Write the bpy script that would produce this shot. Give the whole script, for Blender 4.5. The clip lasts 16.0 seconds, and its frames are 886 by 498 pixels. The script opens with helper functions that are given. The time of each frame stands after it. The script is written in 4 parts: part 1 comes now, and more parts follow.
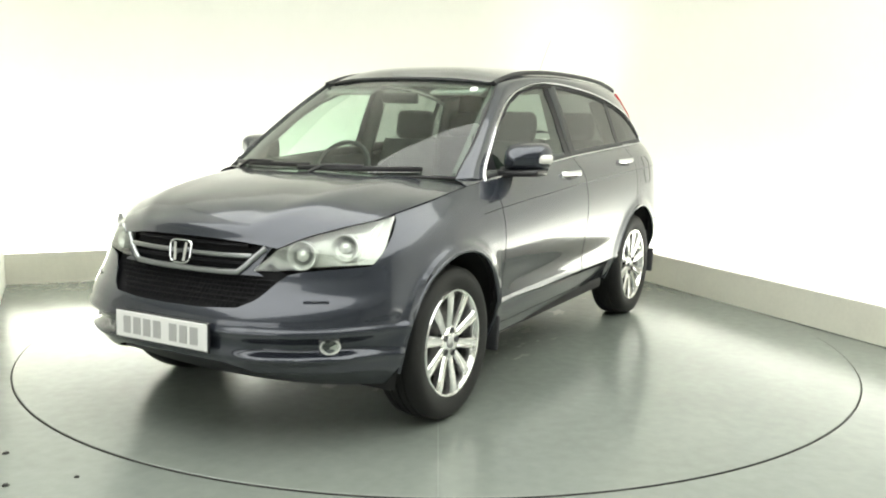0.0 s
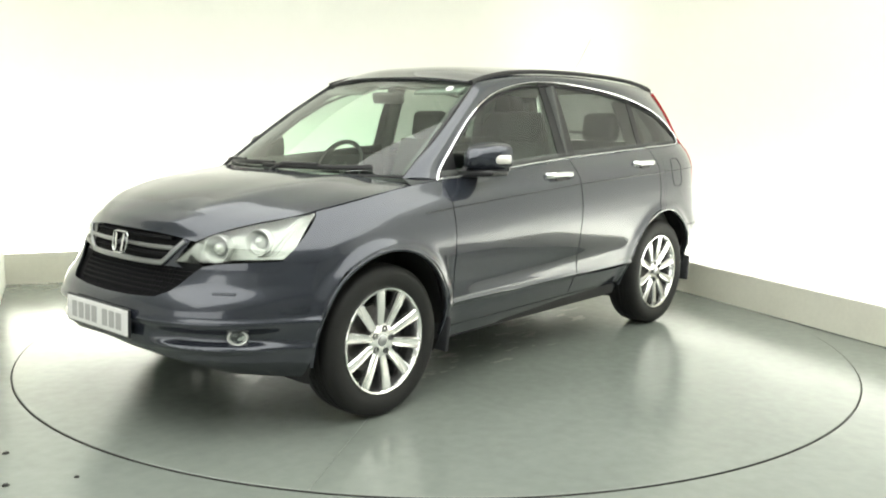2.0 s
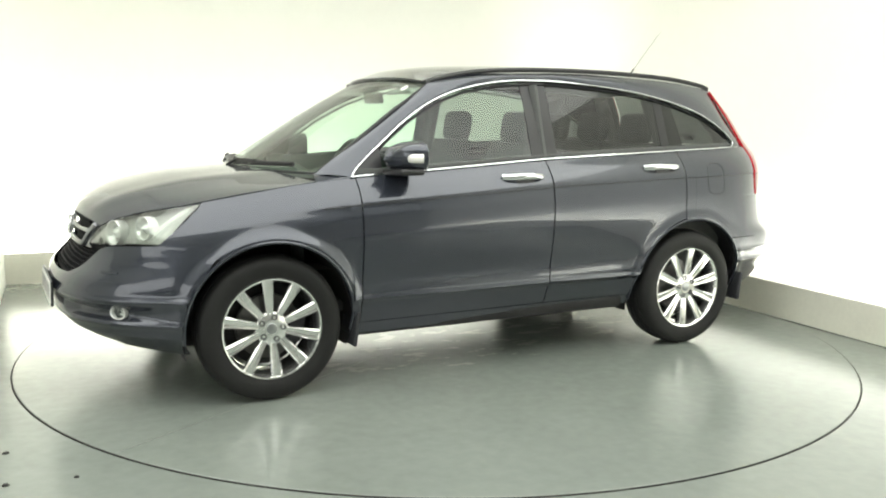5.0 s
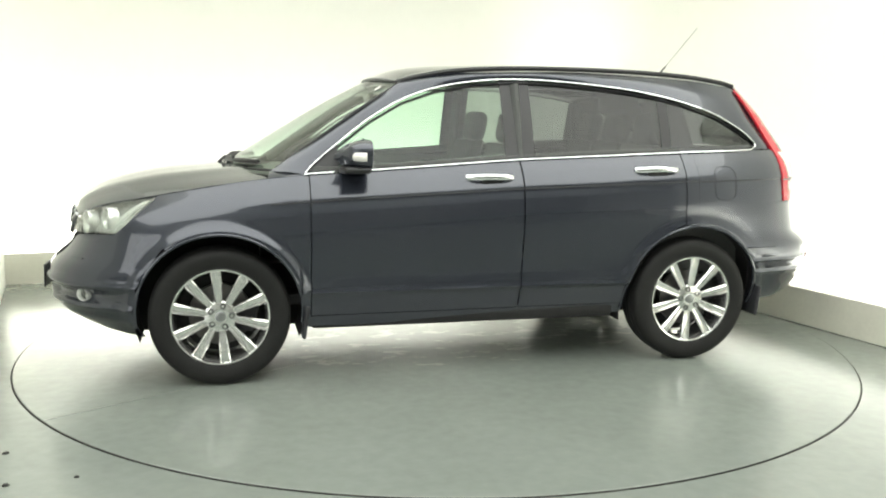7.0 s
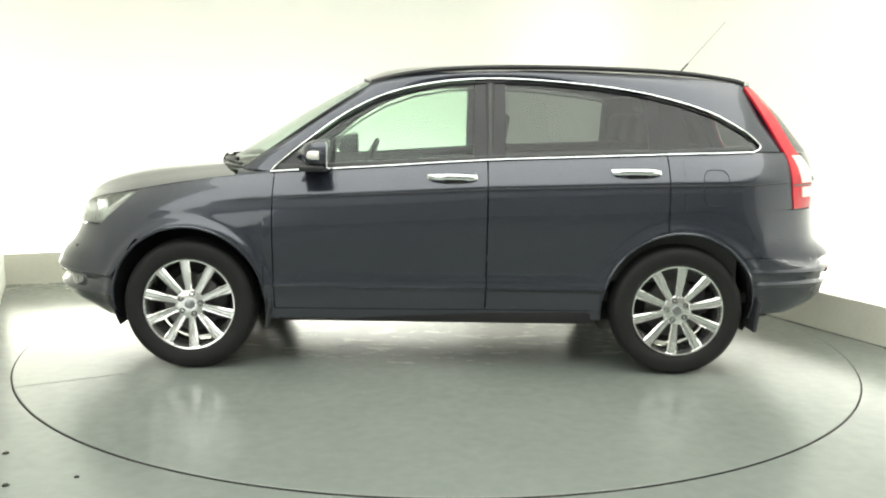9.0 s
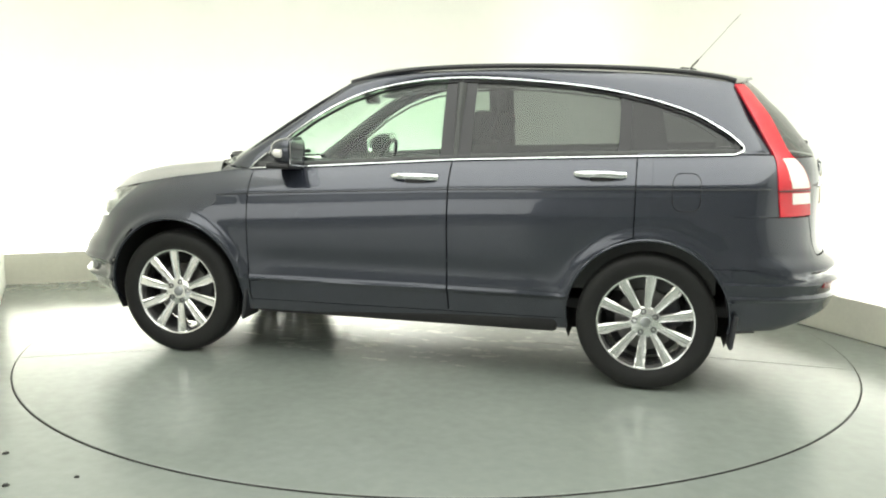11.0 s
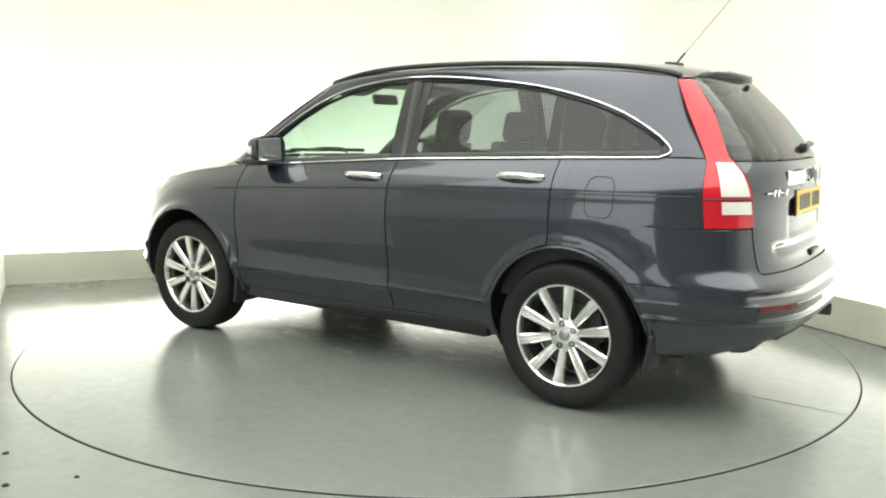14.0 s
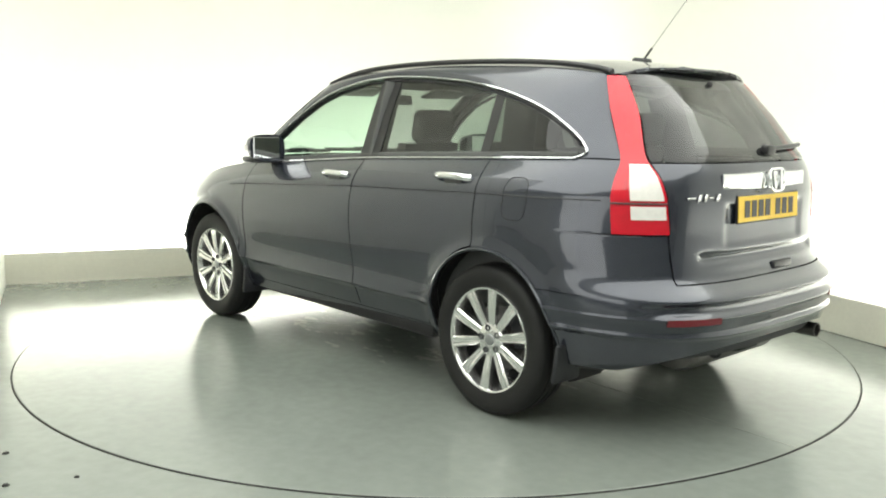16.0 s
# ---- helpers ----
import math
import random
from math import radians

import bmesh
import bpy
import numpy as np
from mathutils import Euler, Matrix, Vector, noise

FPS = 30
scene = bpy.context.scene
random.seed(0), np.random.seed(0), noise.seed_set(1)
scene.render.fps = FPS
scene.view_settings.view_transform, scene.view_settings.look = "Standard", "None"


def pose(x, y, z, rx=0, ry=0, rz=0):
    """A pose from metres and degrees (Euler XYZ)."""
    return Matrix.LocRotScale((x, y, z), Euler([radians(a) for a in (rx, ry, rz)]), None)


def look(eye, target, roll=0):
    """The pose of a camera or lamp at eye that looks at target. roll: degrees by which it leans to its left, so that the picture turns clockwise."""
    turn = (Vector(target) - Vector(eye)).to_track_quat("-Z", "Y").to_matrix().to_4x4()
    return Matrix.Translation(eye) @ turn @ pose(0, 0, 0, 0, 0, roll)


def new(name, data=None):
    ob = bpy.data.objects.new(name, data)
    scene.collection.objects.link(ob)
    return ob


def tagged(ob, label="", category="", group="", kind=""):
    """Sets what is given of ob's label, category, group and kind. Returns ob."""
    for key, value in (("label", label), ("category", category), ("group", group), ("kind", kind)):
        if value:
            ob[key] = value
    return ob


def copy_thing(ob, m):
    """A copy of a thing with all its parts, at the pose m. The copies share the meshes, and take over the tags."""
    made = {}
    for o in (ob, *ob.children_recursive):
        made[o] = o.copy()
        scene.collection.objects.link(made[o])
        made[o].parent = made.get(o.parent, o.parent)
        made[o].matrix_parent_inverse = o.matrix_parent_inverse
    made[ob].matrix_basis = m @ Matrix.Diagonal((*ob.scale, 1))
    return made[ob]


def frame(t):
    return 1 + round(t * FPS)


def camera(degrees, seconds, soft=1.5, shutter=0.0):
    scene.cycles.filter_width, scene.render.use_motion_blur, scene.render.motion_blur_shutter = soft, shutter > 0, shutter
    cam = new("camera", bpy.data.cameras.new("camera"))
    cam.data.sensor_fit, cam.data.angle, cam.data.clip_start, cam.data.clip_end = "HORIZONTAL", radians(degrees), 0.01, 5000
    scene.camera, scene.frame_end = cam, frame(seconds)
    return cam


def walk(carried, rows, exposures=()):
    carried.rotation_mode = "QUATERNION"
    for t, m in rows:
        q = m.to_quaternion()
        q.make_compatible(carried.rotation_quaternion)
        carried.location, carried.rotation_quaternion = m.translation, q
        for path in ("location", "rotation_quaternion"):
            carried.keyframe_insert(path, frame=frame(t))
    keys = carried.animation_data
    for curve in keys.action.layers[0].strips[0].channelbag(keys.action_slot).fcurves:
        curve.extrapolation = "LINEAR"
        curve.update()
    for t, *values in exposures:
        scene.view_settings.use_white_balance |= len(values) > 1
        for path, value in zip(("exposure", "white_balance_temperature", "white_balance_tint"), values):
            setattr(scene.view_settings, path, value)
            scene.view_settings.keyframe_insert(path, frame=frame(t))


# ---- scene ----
TAU = 2 * math.pi
AHEAD_PITCH, AHEAD_YAW, CAM_ROLL = -8.550, -0.245, 0.878
EYE = (0.0, -5.477, 1.370)


def camera_pose():
    yaw, pitch = radians(AHEAD_YAW), radians(AHEAD_PITCH)
    ahead = Vector((-math.sin(yaw) * math.cos(pitch), math.cos(yaw) * math.cos(pitch), math.sin(pitch)))
    return look(EYE, Vector(EYE) + ahead, CAM_ROLL)


cam = camera(53.34, 16.0, soft=2.0)
walk(cam, [(0.0, camera_pose()), (16.0, camera_pose())])

# yaw of the turntable, degrees, by seconds
TURN = [(0.0, 240.21), (0.5, 238.34), (1.0, 235.68), (1.5, 232.42), (2.0, 228.9), (2.5, 225.39), (3.0, 221.82), (3.5, 218.33), (4.0, 214.82), (6.5, 197.41), (7.0, 193.95), (7.5, 190.51), (8.0, 187.04), (8.5, 183.6), (9.0, 180.13), (11.5, 162.91), (12.0, 159.47), (12.5, 156.07), (13.0, 152.69), (13.5, 149.3), (14.0, 145.89), (14.5, 142.55), (15.0, 139.11), (15.5, 135.66), (16.0, 131.9)]
CAR_OFFSET = (0.027, -0.017)

# ---------------------------------------------------------------- world and light
world = bpy.data.worlds.new("studio_world")
scene.world = world
world.use_nodes = True
world.node_tree.nodes["Background"].inputs[0].default_value = (0.9, 0.95, 1.0, 1)
world.node_tree.nodes["Background"].inputs[1].default_value = 0.02


def area_lamp(name, m, sx, sy, power, colour=(1.0, 0.99, 0.96)):
    data = bpy.data.lights.new(name, "AREA")
    data.shape, data.size, data.size_y, data.energy, data.color = "RECTANGLE", sx, sy, power, colour
    ob = new(name, data)
    ob.matrix_basis = m
    return ob


WARM = (0.985, 1.0, 0.955)
area_lamp("ceiling_softbox_lamp", pose(0.0, -2.75, 3.56, 0, 0, 0), 8.4, 5.2, 418, WARM)
area_lamp("front_softbox_lamp", look((-4.6, -7.2, 1.9), (0, -0.5, 0.9)), 5.0, 2.4, 90, WARM)

# ---------------------------------------------------------------- materials


def material(name, colour, rough=0.5, metal=0.0, vary=0.0, scale=8.0, bump=0.0, bump_scale=60.0, coat=0.0, spec=0.5, rough_vary=0.0):
    m = bpy.data.materials.new(name)
    m.use_nodes = True
    nt = m.node_tree
    b = nt.nodes["Principled BSDF"]
    b.inputs["Base Color"].default_value = (*colour, 1)
    b.inputs["Roughness"].default_value = rough
    b.inputs["Metallic"].default_value = metal
    b.inputs["Coat Weight"].default_value = coat
    b.inputs["Coat Roughness"].default_value = 0.07
    b.inputs["Specular IOR Level"].default_value = spec
    tc = nt.nodes.new("ShaderNodeTexCoord")
    if vary or rough_vary:
        n1 = nt.nodes.new("ShaderNodeTexNoise")
        n1.inputs["Scale"].default_value, n1.inputs["Detail"].default_value = scale, 6
        nt.links.new(tc.outputs["Object"], n1.inputs["Vector"])
        n2 = nt.nodes.new("ShaderNodeTexNoise")
        n2.inputs["Scale"].default_value, n2.inputs["Detail"].default_value = scale * 9, 4
        nt.links.new(tc.outputs["Object"], n2.inputs["Vector"])
        add = nt.nodes.new("ShaderNodeMath")
        add.operation = "ADD"
        nt.links.new(n1.outputs["Fac"], add.inputs[0])
        nt.links.new(n2.outputs["Fac"], add.inputs[1])
        if vary:
            ramp = nt.nodes.new("ShaderNodeMapRange")
            ramp.inputs["From Min"].default_value, ramp.inputs["From Max"].default_value = 0.6, 1.4
            ramp.inputs["To Min"].default_value, ramp.inputs["To Max"].default_value = 1 - vary, 1 + vary
            nt.links.new(add.outputs[0], ramp.inputs["Value"])
            mul = nt.nodes.new("ShaderNodeVectorMath")
            mul.operation = "SCALE"
            mul.inputs[0].default_value = colour
            nt.links.new(ramp.outputs[0], mul.inputs["Scale"])
            nt.links.new(mul.outputs[0], b.inputs["Base Color"])
        if rough_vary:
            r2 = nt.nodes.new("ShaderNodeMapRange")
            r2.inputs["From Min"].default_value, r2.inputs["From Max"].default_value = 0.6, 1.4
            r2.inputs["To Min"].default_value, r2.inputs["To Max"].default_value = max(0.0, rough - rough_vary), rough + rough_vary
            nt.links.new(add.outputs[0], r2.inputs["Value"])
            nt.links.new(r2.outputs[0], b.inputs["Roughness"])
    if bump:
        n3 = nt.nodes.new("ShaderNodeTexNoise")
        n3.inputs["Scale"].default_value, n3.inputs["Detail"].default_value = bump_scale, 5
        nt.links.new(tc.outputs["Object"], n3.inputs["Vector"])
        bp = nt.nodes.new("ShaderNodeBump")
        bp.inputs["Strength"].default_value, bp.inputs["Distance"].default_value = bump, 0.004
        nt.links.new(n3.outputs["Fac"], bp.inputs["Height"])
        nt.links.new(bp.outputs[0], b.inputs["Normal"])
    return m


def glass(name, tint, gloss=1.0, rough=0.0):
    m = bpy.data.materials.new(name)
    m.use_nodes = True
    nt = m.node_tree
    nt.nodes.clear()
    out = nt.nodes.new("ShaderNodeOutputMaterial")
    tr = nt.nodes.new("ShaderNodeBsdfTransparent")
    tr.inputs[0].default_value = (*tint, 1)
    gl = nt.nodes.new("ShaderNodeBsdfGlossy")
    gl.inputs["Roughness"].default_value = rough
    face = nt.nodes.new("ShaderNodeLayerWeight")
    face.inputs["Blend"].default_value = 0.5
    fr = nt.nodes.new("ShaderNodeMath")
    fr.operation = "POWER"
    fr.inputs[1].default_value = 3.0
    nt.links.new(face.outputs["Facing"], fr.inputs[0])
    mulf = nt.nodes.new("ShaderNodeMath")
    mulf.operation = "MULTIPLY_ADD"
    mulf.inputs[1].default_value = 0.74 * gloss
    mulf.inputs[2].default_value = 0.05 * gloss
    nt.links.new(fr.outputs[0], mulf.inputs[0])
    mix = nt.nodes.new("ShaderNodeMixShader")
    nt.links.new(mulf.outputs[0], mix.inputs[0])
    nt.links.new(tr.outputs[0], mix.inputs[1])
    nt.links.new(gl.outputs[0], mix.inputs[2])
    nt.links.new(mix.outputs[0], out.inputs[0])
    return m


M = {}
M["paint"] = material("blue_grey_metallic_paint", (0.034, 0.0385, 0.053), 0.25, 0.5, vary=0.05, scale=3, coat=1.0, bump=0.015, bump_scale=900)
M["paint"].node_tree.nodes["Principled BSDF"].inputs["Coat Roughness"].default_value = 0.035
M["trim"] = material("black_trim", (0.012, 0.012, 0.013), 0.35, vary=0.1)
M["plastic"] = material("dark_plastic", (0.02, 0.021, 0.024), 0.6, vary=0.15, bump=0.1, bump_scale=400)
M["liner"] = material("wheel_liner", (0.012, 0.012, 0.012), 0.8, vary=0.2)
M["rubber"] = material("tyre_rubber", (0.010, 0.010, 0.0095), 0.62, spec=0.35, vary=0.2, scale=12, bump=0.15, bump_scale=220)
M["chrome"] = material("chrome", (0.82, 0.83, 0.84), 0.08, 1.0)
M["satin"] = material("satin_silver", (0.40, 0.41, 0.42), 0.28, 1.0)
M["alloy"] = material("polished_alloy", (0.88, 0.88, 0.87), 0.17, 0.95, vary=0.05, rough_vary=0.05, scale=20)
M["steel"] = material("brake_steel", (0.14, 0.135, 0.13), 0.4, 1.0, vary=0.2)
M["red"] = material("red_lens", (0.52, 0.007, 0.020), 0.15, coat=0.3, vary=0.15, scale=20)
M["dark_red"] = material("dark_red_lens", (0.13, 0.008, 0.014), 0.2, coat=0.3, vary=0.2, scale=25)
M["clear_lens"] = material("clear_lens", (0.72, 0.70, 0.66), 0.12, coat=0.6, vary=0.12, scale=30)
M["reflector"] = material("lamp_reflector", (0.86, 0.86, 0.84), 0.14, 0.40, vary=0.2, scale=30)
M["lamp_base"] = material("lamp_housing", (0.56, 0.56, 0.54), 0.20, 0.4, vary=0.5, scale=30)
M["glass"] = glass("tinted_window_glass", (0.68, 0.83, 0.72))
M["windscreen"] = glass("windscreen_glass", (0.80, 0.915, 0.83))
M["privacy"] = glass("privacy_glass", (0.34, 0.365, 0.35))
M["quarter"] = glass("dark_quarter_glass", (0.17, 0.185, 0.18))
M["lens"] = glass("headlamp_lens", (0.93, 0.95, 0.93))
M["cloth"] = material("dark_seat_cloth", (0.045, 0.046, 0.046), 0.85, vary=0.25, scale=20, bump=0.06, bump_scale=200)
M["inner"] = material("grey_interior", (0.075, 0.078, 0.075), 0.75, vary=0.1)
M["headlining"] = material("headlining", (0.30, 0.31, 0.29), 0.9, vary=0.05)
M["plate_w"] = material("white_plate", (0.80, 0.80, 0.78), 0.35, vary=0.03)
M["plate_y"] = material("yellow_plate", (0.72, 0.47, 0.02), 0.35, vary=0.03)
M["ink"] = material("plate_ink", (0.02, 0.02, 0.02), 0.4)
# front plate ink, lightened to grey by glare put into its colour
M["glare_ink"] = material("plate_ink_in_glare", (0.42, 0.42, 0.41), 0.4)
M["wall"] = material("white_studio_paint", (0.86, 0.86, 0.80), 0.7, vary=0.015, scale=1.5, bump=0.05, bump_scale=150)
M["plinth"] = material("cream_plinth_paint", (0.67, 0.66, 0.57), 0.55, vary=0.05, scale=4, bump=0.1, bump_scale=80)
M["dark_wall"] = material("grey_studio_paint", (0.50, 0.51, 0.49), 0.8, vary=0.08, scale=2)


def floor_paint(name, worn):
    """Glossy floor paint with broad stains, fine grain and scuffs; worn: bare, polished patches where the car is driven on."""
    m = material(name, (0.190, 0.212, 0.188), 0.20, vary=0.10, scale=1.7, bump=0.03, bump_scale=40, rough_vary=0.07, spec=0.75)
    nt = m.node_tree
    b = nt.nodes["Principled BSDF"]
    if not worn:
        return m
    tc = nt.nodes.new("ShaderNodeTexCoord")
    stretch = nt.nodes.new("ShaderNodeMapping")
    stretch.inputs["Scale"].default_value = (1.6, 3.2, 1.0)
    nt.links.new(tc.outputs["Object"], stretch.inputs["Vector"])
    n = nt.nodes.new("ShaderNodeTexNoise")
    n.inputs["Scale"].default_value, n.inputs["Detail"].default_value, n.inputs["Roughness"].default_value = 2.6, 7, 0.62
    nt.links.new(stretch.outputs[0], n.inputs["Vector"])
    # fades out away from where the car stands
    flat = nt.nodes.new("ShaderNodeVectorMath")
    flat.operation = "MULTIPLY"
    flat.inputs[1].default_value = (0.52, 1.0, 0.0)
    nt.links.new(tc.outputs["Object"], flat.inputs[0])
    far = nt.nodes.new("ShaderNodeVectorMath")
    far.operation = "LENGTH"
    nt.links.new(flat.outputs[0], far.inputs[0])
    fade = nt.nodes.new("ShaderNodeMapRange")
    fade.inputs["From Min"].default_value, fade.inputs["From Max"].default_value = 0.65, 1.15
    fade.inputs["To Min"].default_value, fade.inputs["To Max"].default_value = 0.0, 0.45
    nt.links.new(far.outputs["Value"], fade.inputs["Value"])
    sub = nt.nodes.new("ShaderNodeMath")
    sub.operation = "SUBTRACT"
    nt.links.new(n.outputs["Fac"], sub.inputs[0])
    nt.links.new(fade.outputs[0], sub.inputs[1])
    mask = nt.nodes.new("ShaderNodeMapRange")
    mask.inputs["From Min"].default_value, mask.inputs["From Max"].default_value = 0.555, 0.590
    nt.links.new(sub.outputs[0], mask.inputs["Value"])
    for socket, value in (("Base Color", (0.30, 0.31, 0.28)), ("Roughness", (0.12, 0.12, 0.12))):
        mx = nt.nodes.new("ShaderNodeMix")
        mx.data_type = "RGBA"
        nt.links.new(mask.outputs[0], mx.inputs[0])
        nt.links.new(b.inputs[socket].links[0].from_socket, mx.inputs[6])
        mx.inputs[7].default_value = (*value, 1)
        nt.links.new(mx.outputs[2], b.inputs[socket])
    return m


M["floor"] = floor_paint("grey_green_floor_paint", False)
M["disc"] = floor_paint("grey_green_turntable_paint", True)
M["mesh"] = material("grille_black", (0.006, 0.006, 0.007), 0.6, vary=0.1, spec=0.15)
M["seam"] = material("plate_joint", (0.15, 0.165, 0.145), 0.4)
M["gap"] = material("dark_gap", (0.015, 0.015, 0.014), 0.9)

# ---------------------------------------------------------------- mesh helpers


def part(name, bm, mat, parent=None, label="", smooth=True, sharp=40):
    bmesh.ops.recalc_face_normals(bm, faces=bm.faces)
    me = bpy.data.meshes.new(name)
    if smooth:
        for f in bm.faces:
            f.smooth = True
        for e in bm.edges:
            if len(e.link_faces) == 2 and e.calc_face_angle(0) > radians(sharp):
                e.smooth = False
    bm.to_mesh(me)
    bm.free()
    me.materials.append(M[mat])
    ob = new(name, me)
    if parent is not None:
        ob.parent = parent
    if label:
        ob["label"] = label
    return ob


def sheet(bm, pts, out=None):
    """Adds a grid of points (rows of equal length) as quads; returns its vertices."""
    vs = [[bm.verts.new(p) for p in row] for row in pts]
    for a, b in zip(vs, vs[1:]):
        for k in range(len(a) - 1):
            quad = []
            for v in (a[k], a[k + 1], b[k + 1], b[k]):
                if all((v.co - q.co).length > 1e-6 for q in quad):
                    quad.append(v)
            if len(quad) > 2:
                bm.faces.new(quad)
    return vs


def skin(name, fn, nu, nv, mat, parent, thick=0.004, label="", mirror=1, sharp=40, inward=(0, 0, 0.7)):
    """A panel of real thickness on the surface fn(u, v), u and v from 0 to 1. mirror -1: on the other side."""
    front, back = [], []
    P = [[Vector(fn(i / nu, j / nv)) for j in range(nv + 1)] for i in range(nu + 1)]
    for i in range(nu + 1):
        fr, bk = [], []
        for j in range(nv + 1):
            du = P[min(i + 1, nu)][j] - P[max(i - 1, 0)][j]
            dv = P[i][min(j + 1, nv)] - P[i][max(j - 1, 0)]
            n = du.cross(dv)
            n = n.normalized() if n.length > 1e-9 else Vector((0, 0, 0))
            if n.dot(P[i][j] - Vector(inward)) < 0:
                n = -n
            p, q = P[i][j].copy(), P[i][j] - n * thick
            p.y *= mirror
            q.y *= mirror
            fr.append(p)
            bk.append(q)
        front.append(fr)
        back.append(bk)
    bm = bmesh.new()
    if not thick:
        sheet(bm, front)
        bmesh.ops.remove_doubles(bm, verts=bm.verts, dist=1e-5)
        return part(name, bm, mat, parent, label, sharp=sharp)
    a, b = sheet(bm, front), sheet(bm, back)
    rim = [a[0][j] for j in range(nv)] + [a[i][nv] for i in range(nu)] + [a[nu][j] for j in range(nv, 0, -1)] + [a[i][0] for i in range(nu, 0, -1)]
    rim2 = [b[0][j] for j in range(nv)] + [b[i][nv] for i in range(nu)] + [b[nu][j] for j in range(nv, 0, -1)] + [b[i][0] for i in range(nu, 0, -1)]
    n = len(rim)
    for k in range(n):
        q = [rim[k], rim[(k + 1) % n], rim2[(k + 1) % n], rim2[k]]
        if (q[0].co - q[1].co).length > 1e-6 and (q[2].co - q[3].co).length > 1e-6:
            bm.faces.new(q)
    bmesh.ops.remove_doubles(bm, verts=bm.verts, dist=1e-5)
    return part(name, bm, mat, parent, label, sharp=sharp)


def box(bm, sx, sy, sz, m=None, bevel=0.0, seg=2):
    g = bmesh.ops.create_cube(bm, size=1.0, matrix=(m or Matrix()) @ Matrix.Diagonal((sx, sy, sz, 1)))
    if bevel:
        edges = list({e for v in g["verts"] for e in v.link_edges})
        bmesh.ops.bevel(bm, geom=edges, offset=bevel, segments=seg, profile=0.5, affect="EDGES")


def lathe(bm, profile, seg, m=None, closed=False):
    """Turns (radius, height) pairs about y."""
    m = m or Matrix()
    rows = []
    for k in range(seg + 1):
        a = TAU * k / seg
        rows.append([m @ Vector((r * math.cos(a), h, r * math.sin(a))) for r, h in profile])
    vs = [[bm.verts.new(p) for p in row] for row in rows[:-1]]
    vs.append(vs[0])
    n = len(profile)
    for a, b in zip(vs, vs[1:]):
        for k in range(n if closed else n - 1):
            bm.faces.new((a[k], a[(k + 1) % n], b[(k + 1) % n], b[k]))


def tube(bm, pts, r, seg=8, flat=1.0, closed=False, up=(0, 0, 1)):
    """A round or flattened bar along the points."""
    pts = [Vector(p) for p in pts]
    n = len(pts)
    rings = []
    for i, p in enumerate(pts):
        a = pts[(i - 1) % n] if closed or i else p
        b = pts[(i + 1) % n] if closed or i < n - 1 else p
        d = (b - a).normalized()
        s = d.cross(Vector(up))
        s = s.normalized() if s.length > 1e-6 else Vector((0, 1, 0))
        t = s.cross(d).normalized()
        rings.append([bm.verts.new(p + s * (r * flat * math.cos(TAU * k / seg)) + t * (r * math.sin(TAU * k / seg))) for k in range(seg)])
    for i in range(n if closed else n - 1):
        a, b = rings[i], rings[(i + 1) % n]
        for k in range(seg):
            bm.faces.new((a[k], a[(k + 1) % seg], b[(k + 1) % seg], b[k]))
    if not closed:
        bm.faces.new(rings[0])
        bm.faces.new(list(reversed(rings[-1])))


def prism(bm, outline, depth, m):
    """An outline in the plane of m's x and y, pushed to depth along its z."""
    lo = [bm.verts.new(m @ Vector((x, y, 0))) for x, y in outline]
    hi = [bm.verts.new(m @ Vector((x, y, depth))) for x, y in outline]
    bm.faces.new(lo)
    bm.faces.new(hi)
    n = len(lo)
    for k in range(n):
        bm.faces.new((lo[k], lo[(k + 1) % n], hi[(k + 1) % n], hi[k]))


def table(xs, ys, sigma=0.0):
    """A smoothed table: a function of one number."""
    xs, ys = np.array(xs, float), np.array(ys, float)
    lo, hi = xs[0], xs[-1]
    g = np.linspace(lo, hi, 601)
    v = np.interp(g, xs, ys)
    if sigma:
        step = g[1] - g[0]
        k = np.arange(-int(3 * sigma / step) - 1, int(3 * sigma / step) + 2)
        w = np.exp(-0.5 * (k * step / sigma) ** 2)
        w /= w.sum()
        pad = len(k) // 2
        left = 2 * v[0] - v[pad:0:-1]
        right = 2 * v[-1] - v[-2:-pad - 2:-1]
        v = np.convolve(np.r_[left, v, right], w, "valid")
    return lambda x: float(np.interp(x, g, v))


def blend(pts):
    """A smooth curve through 3D points, u from 0 to 1 in equal steps from point to point."""
    pts = [Vector(p) for p in pts]
    n = len(pts) - 1

    def at(u):
        s = min(max(u, 0), 1) * n
        i = min(int(s), n - 1)
        f = s - i
        p0 = pts[i - 1] if i else pts[0] * 2 - pts[1]
        p1, p2 = pts[i], pts[i + 1]
        p3 = pts[i + 2] if i + 2 <= n else pts[n] * 2 - pts[n - 1]
        return 0.5 * (2 * p1 + (p2 - p0) * f + (2 * p0 - 5 * p1 + 4 * p2 - p3) * f * f + (3 * p1 - p0 - 3 * p2 + p3) * f ** 3)
    return at


# ---------------------------------------------------------------- the studio
FLOOR = -0.006
CORNERS = [Vector((-2.20, -1.50)), Vector((-3.42, 1.38)), Vector((1.181, 3.227)), Vector((5.06, -5.10))]


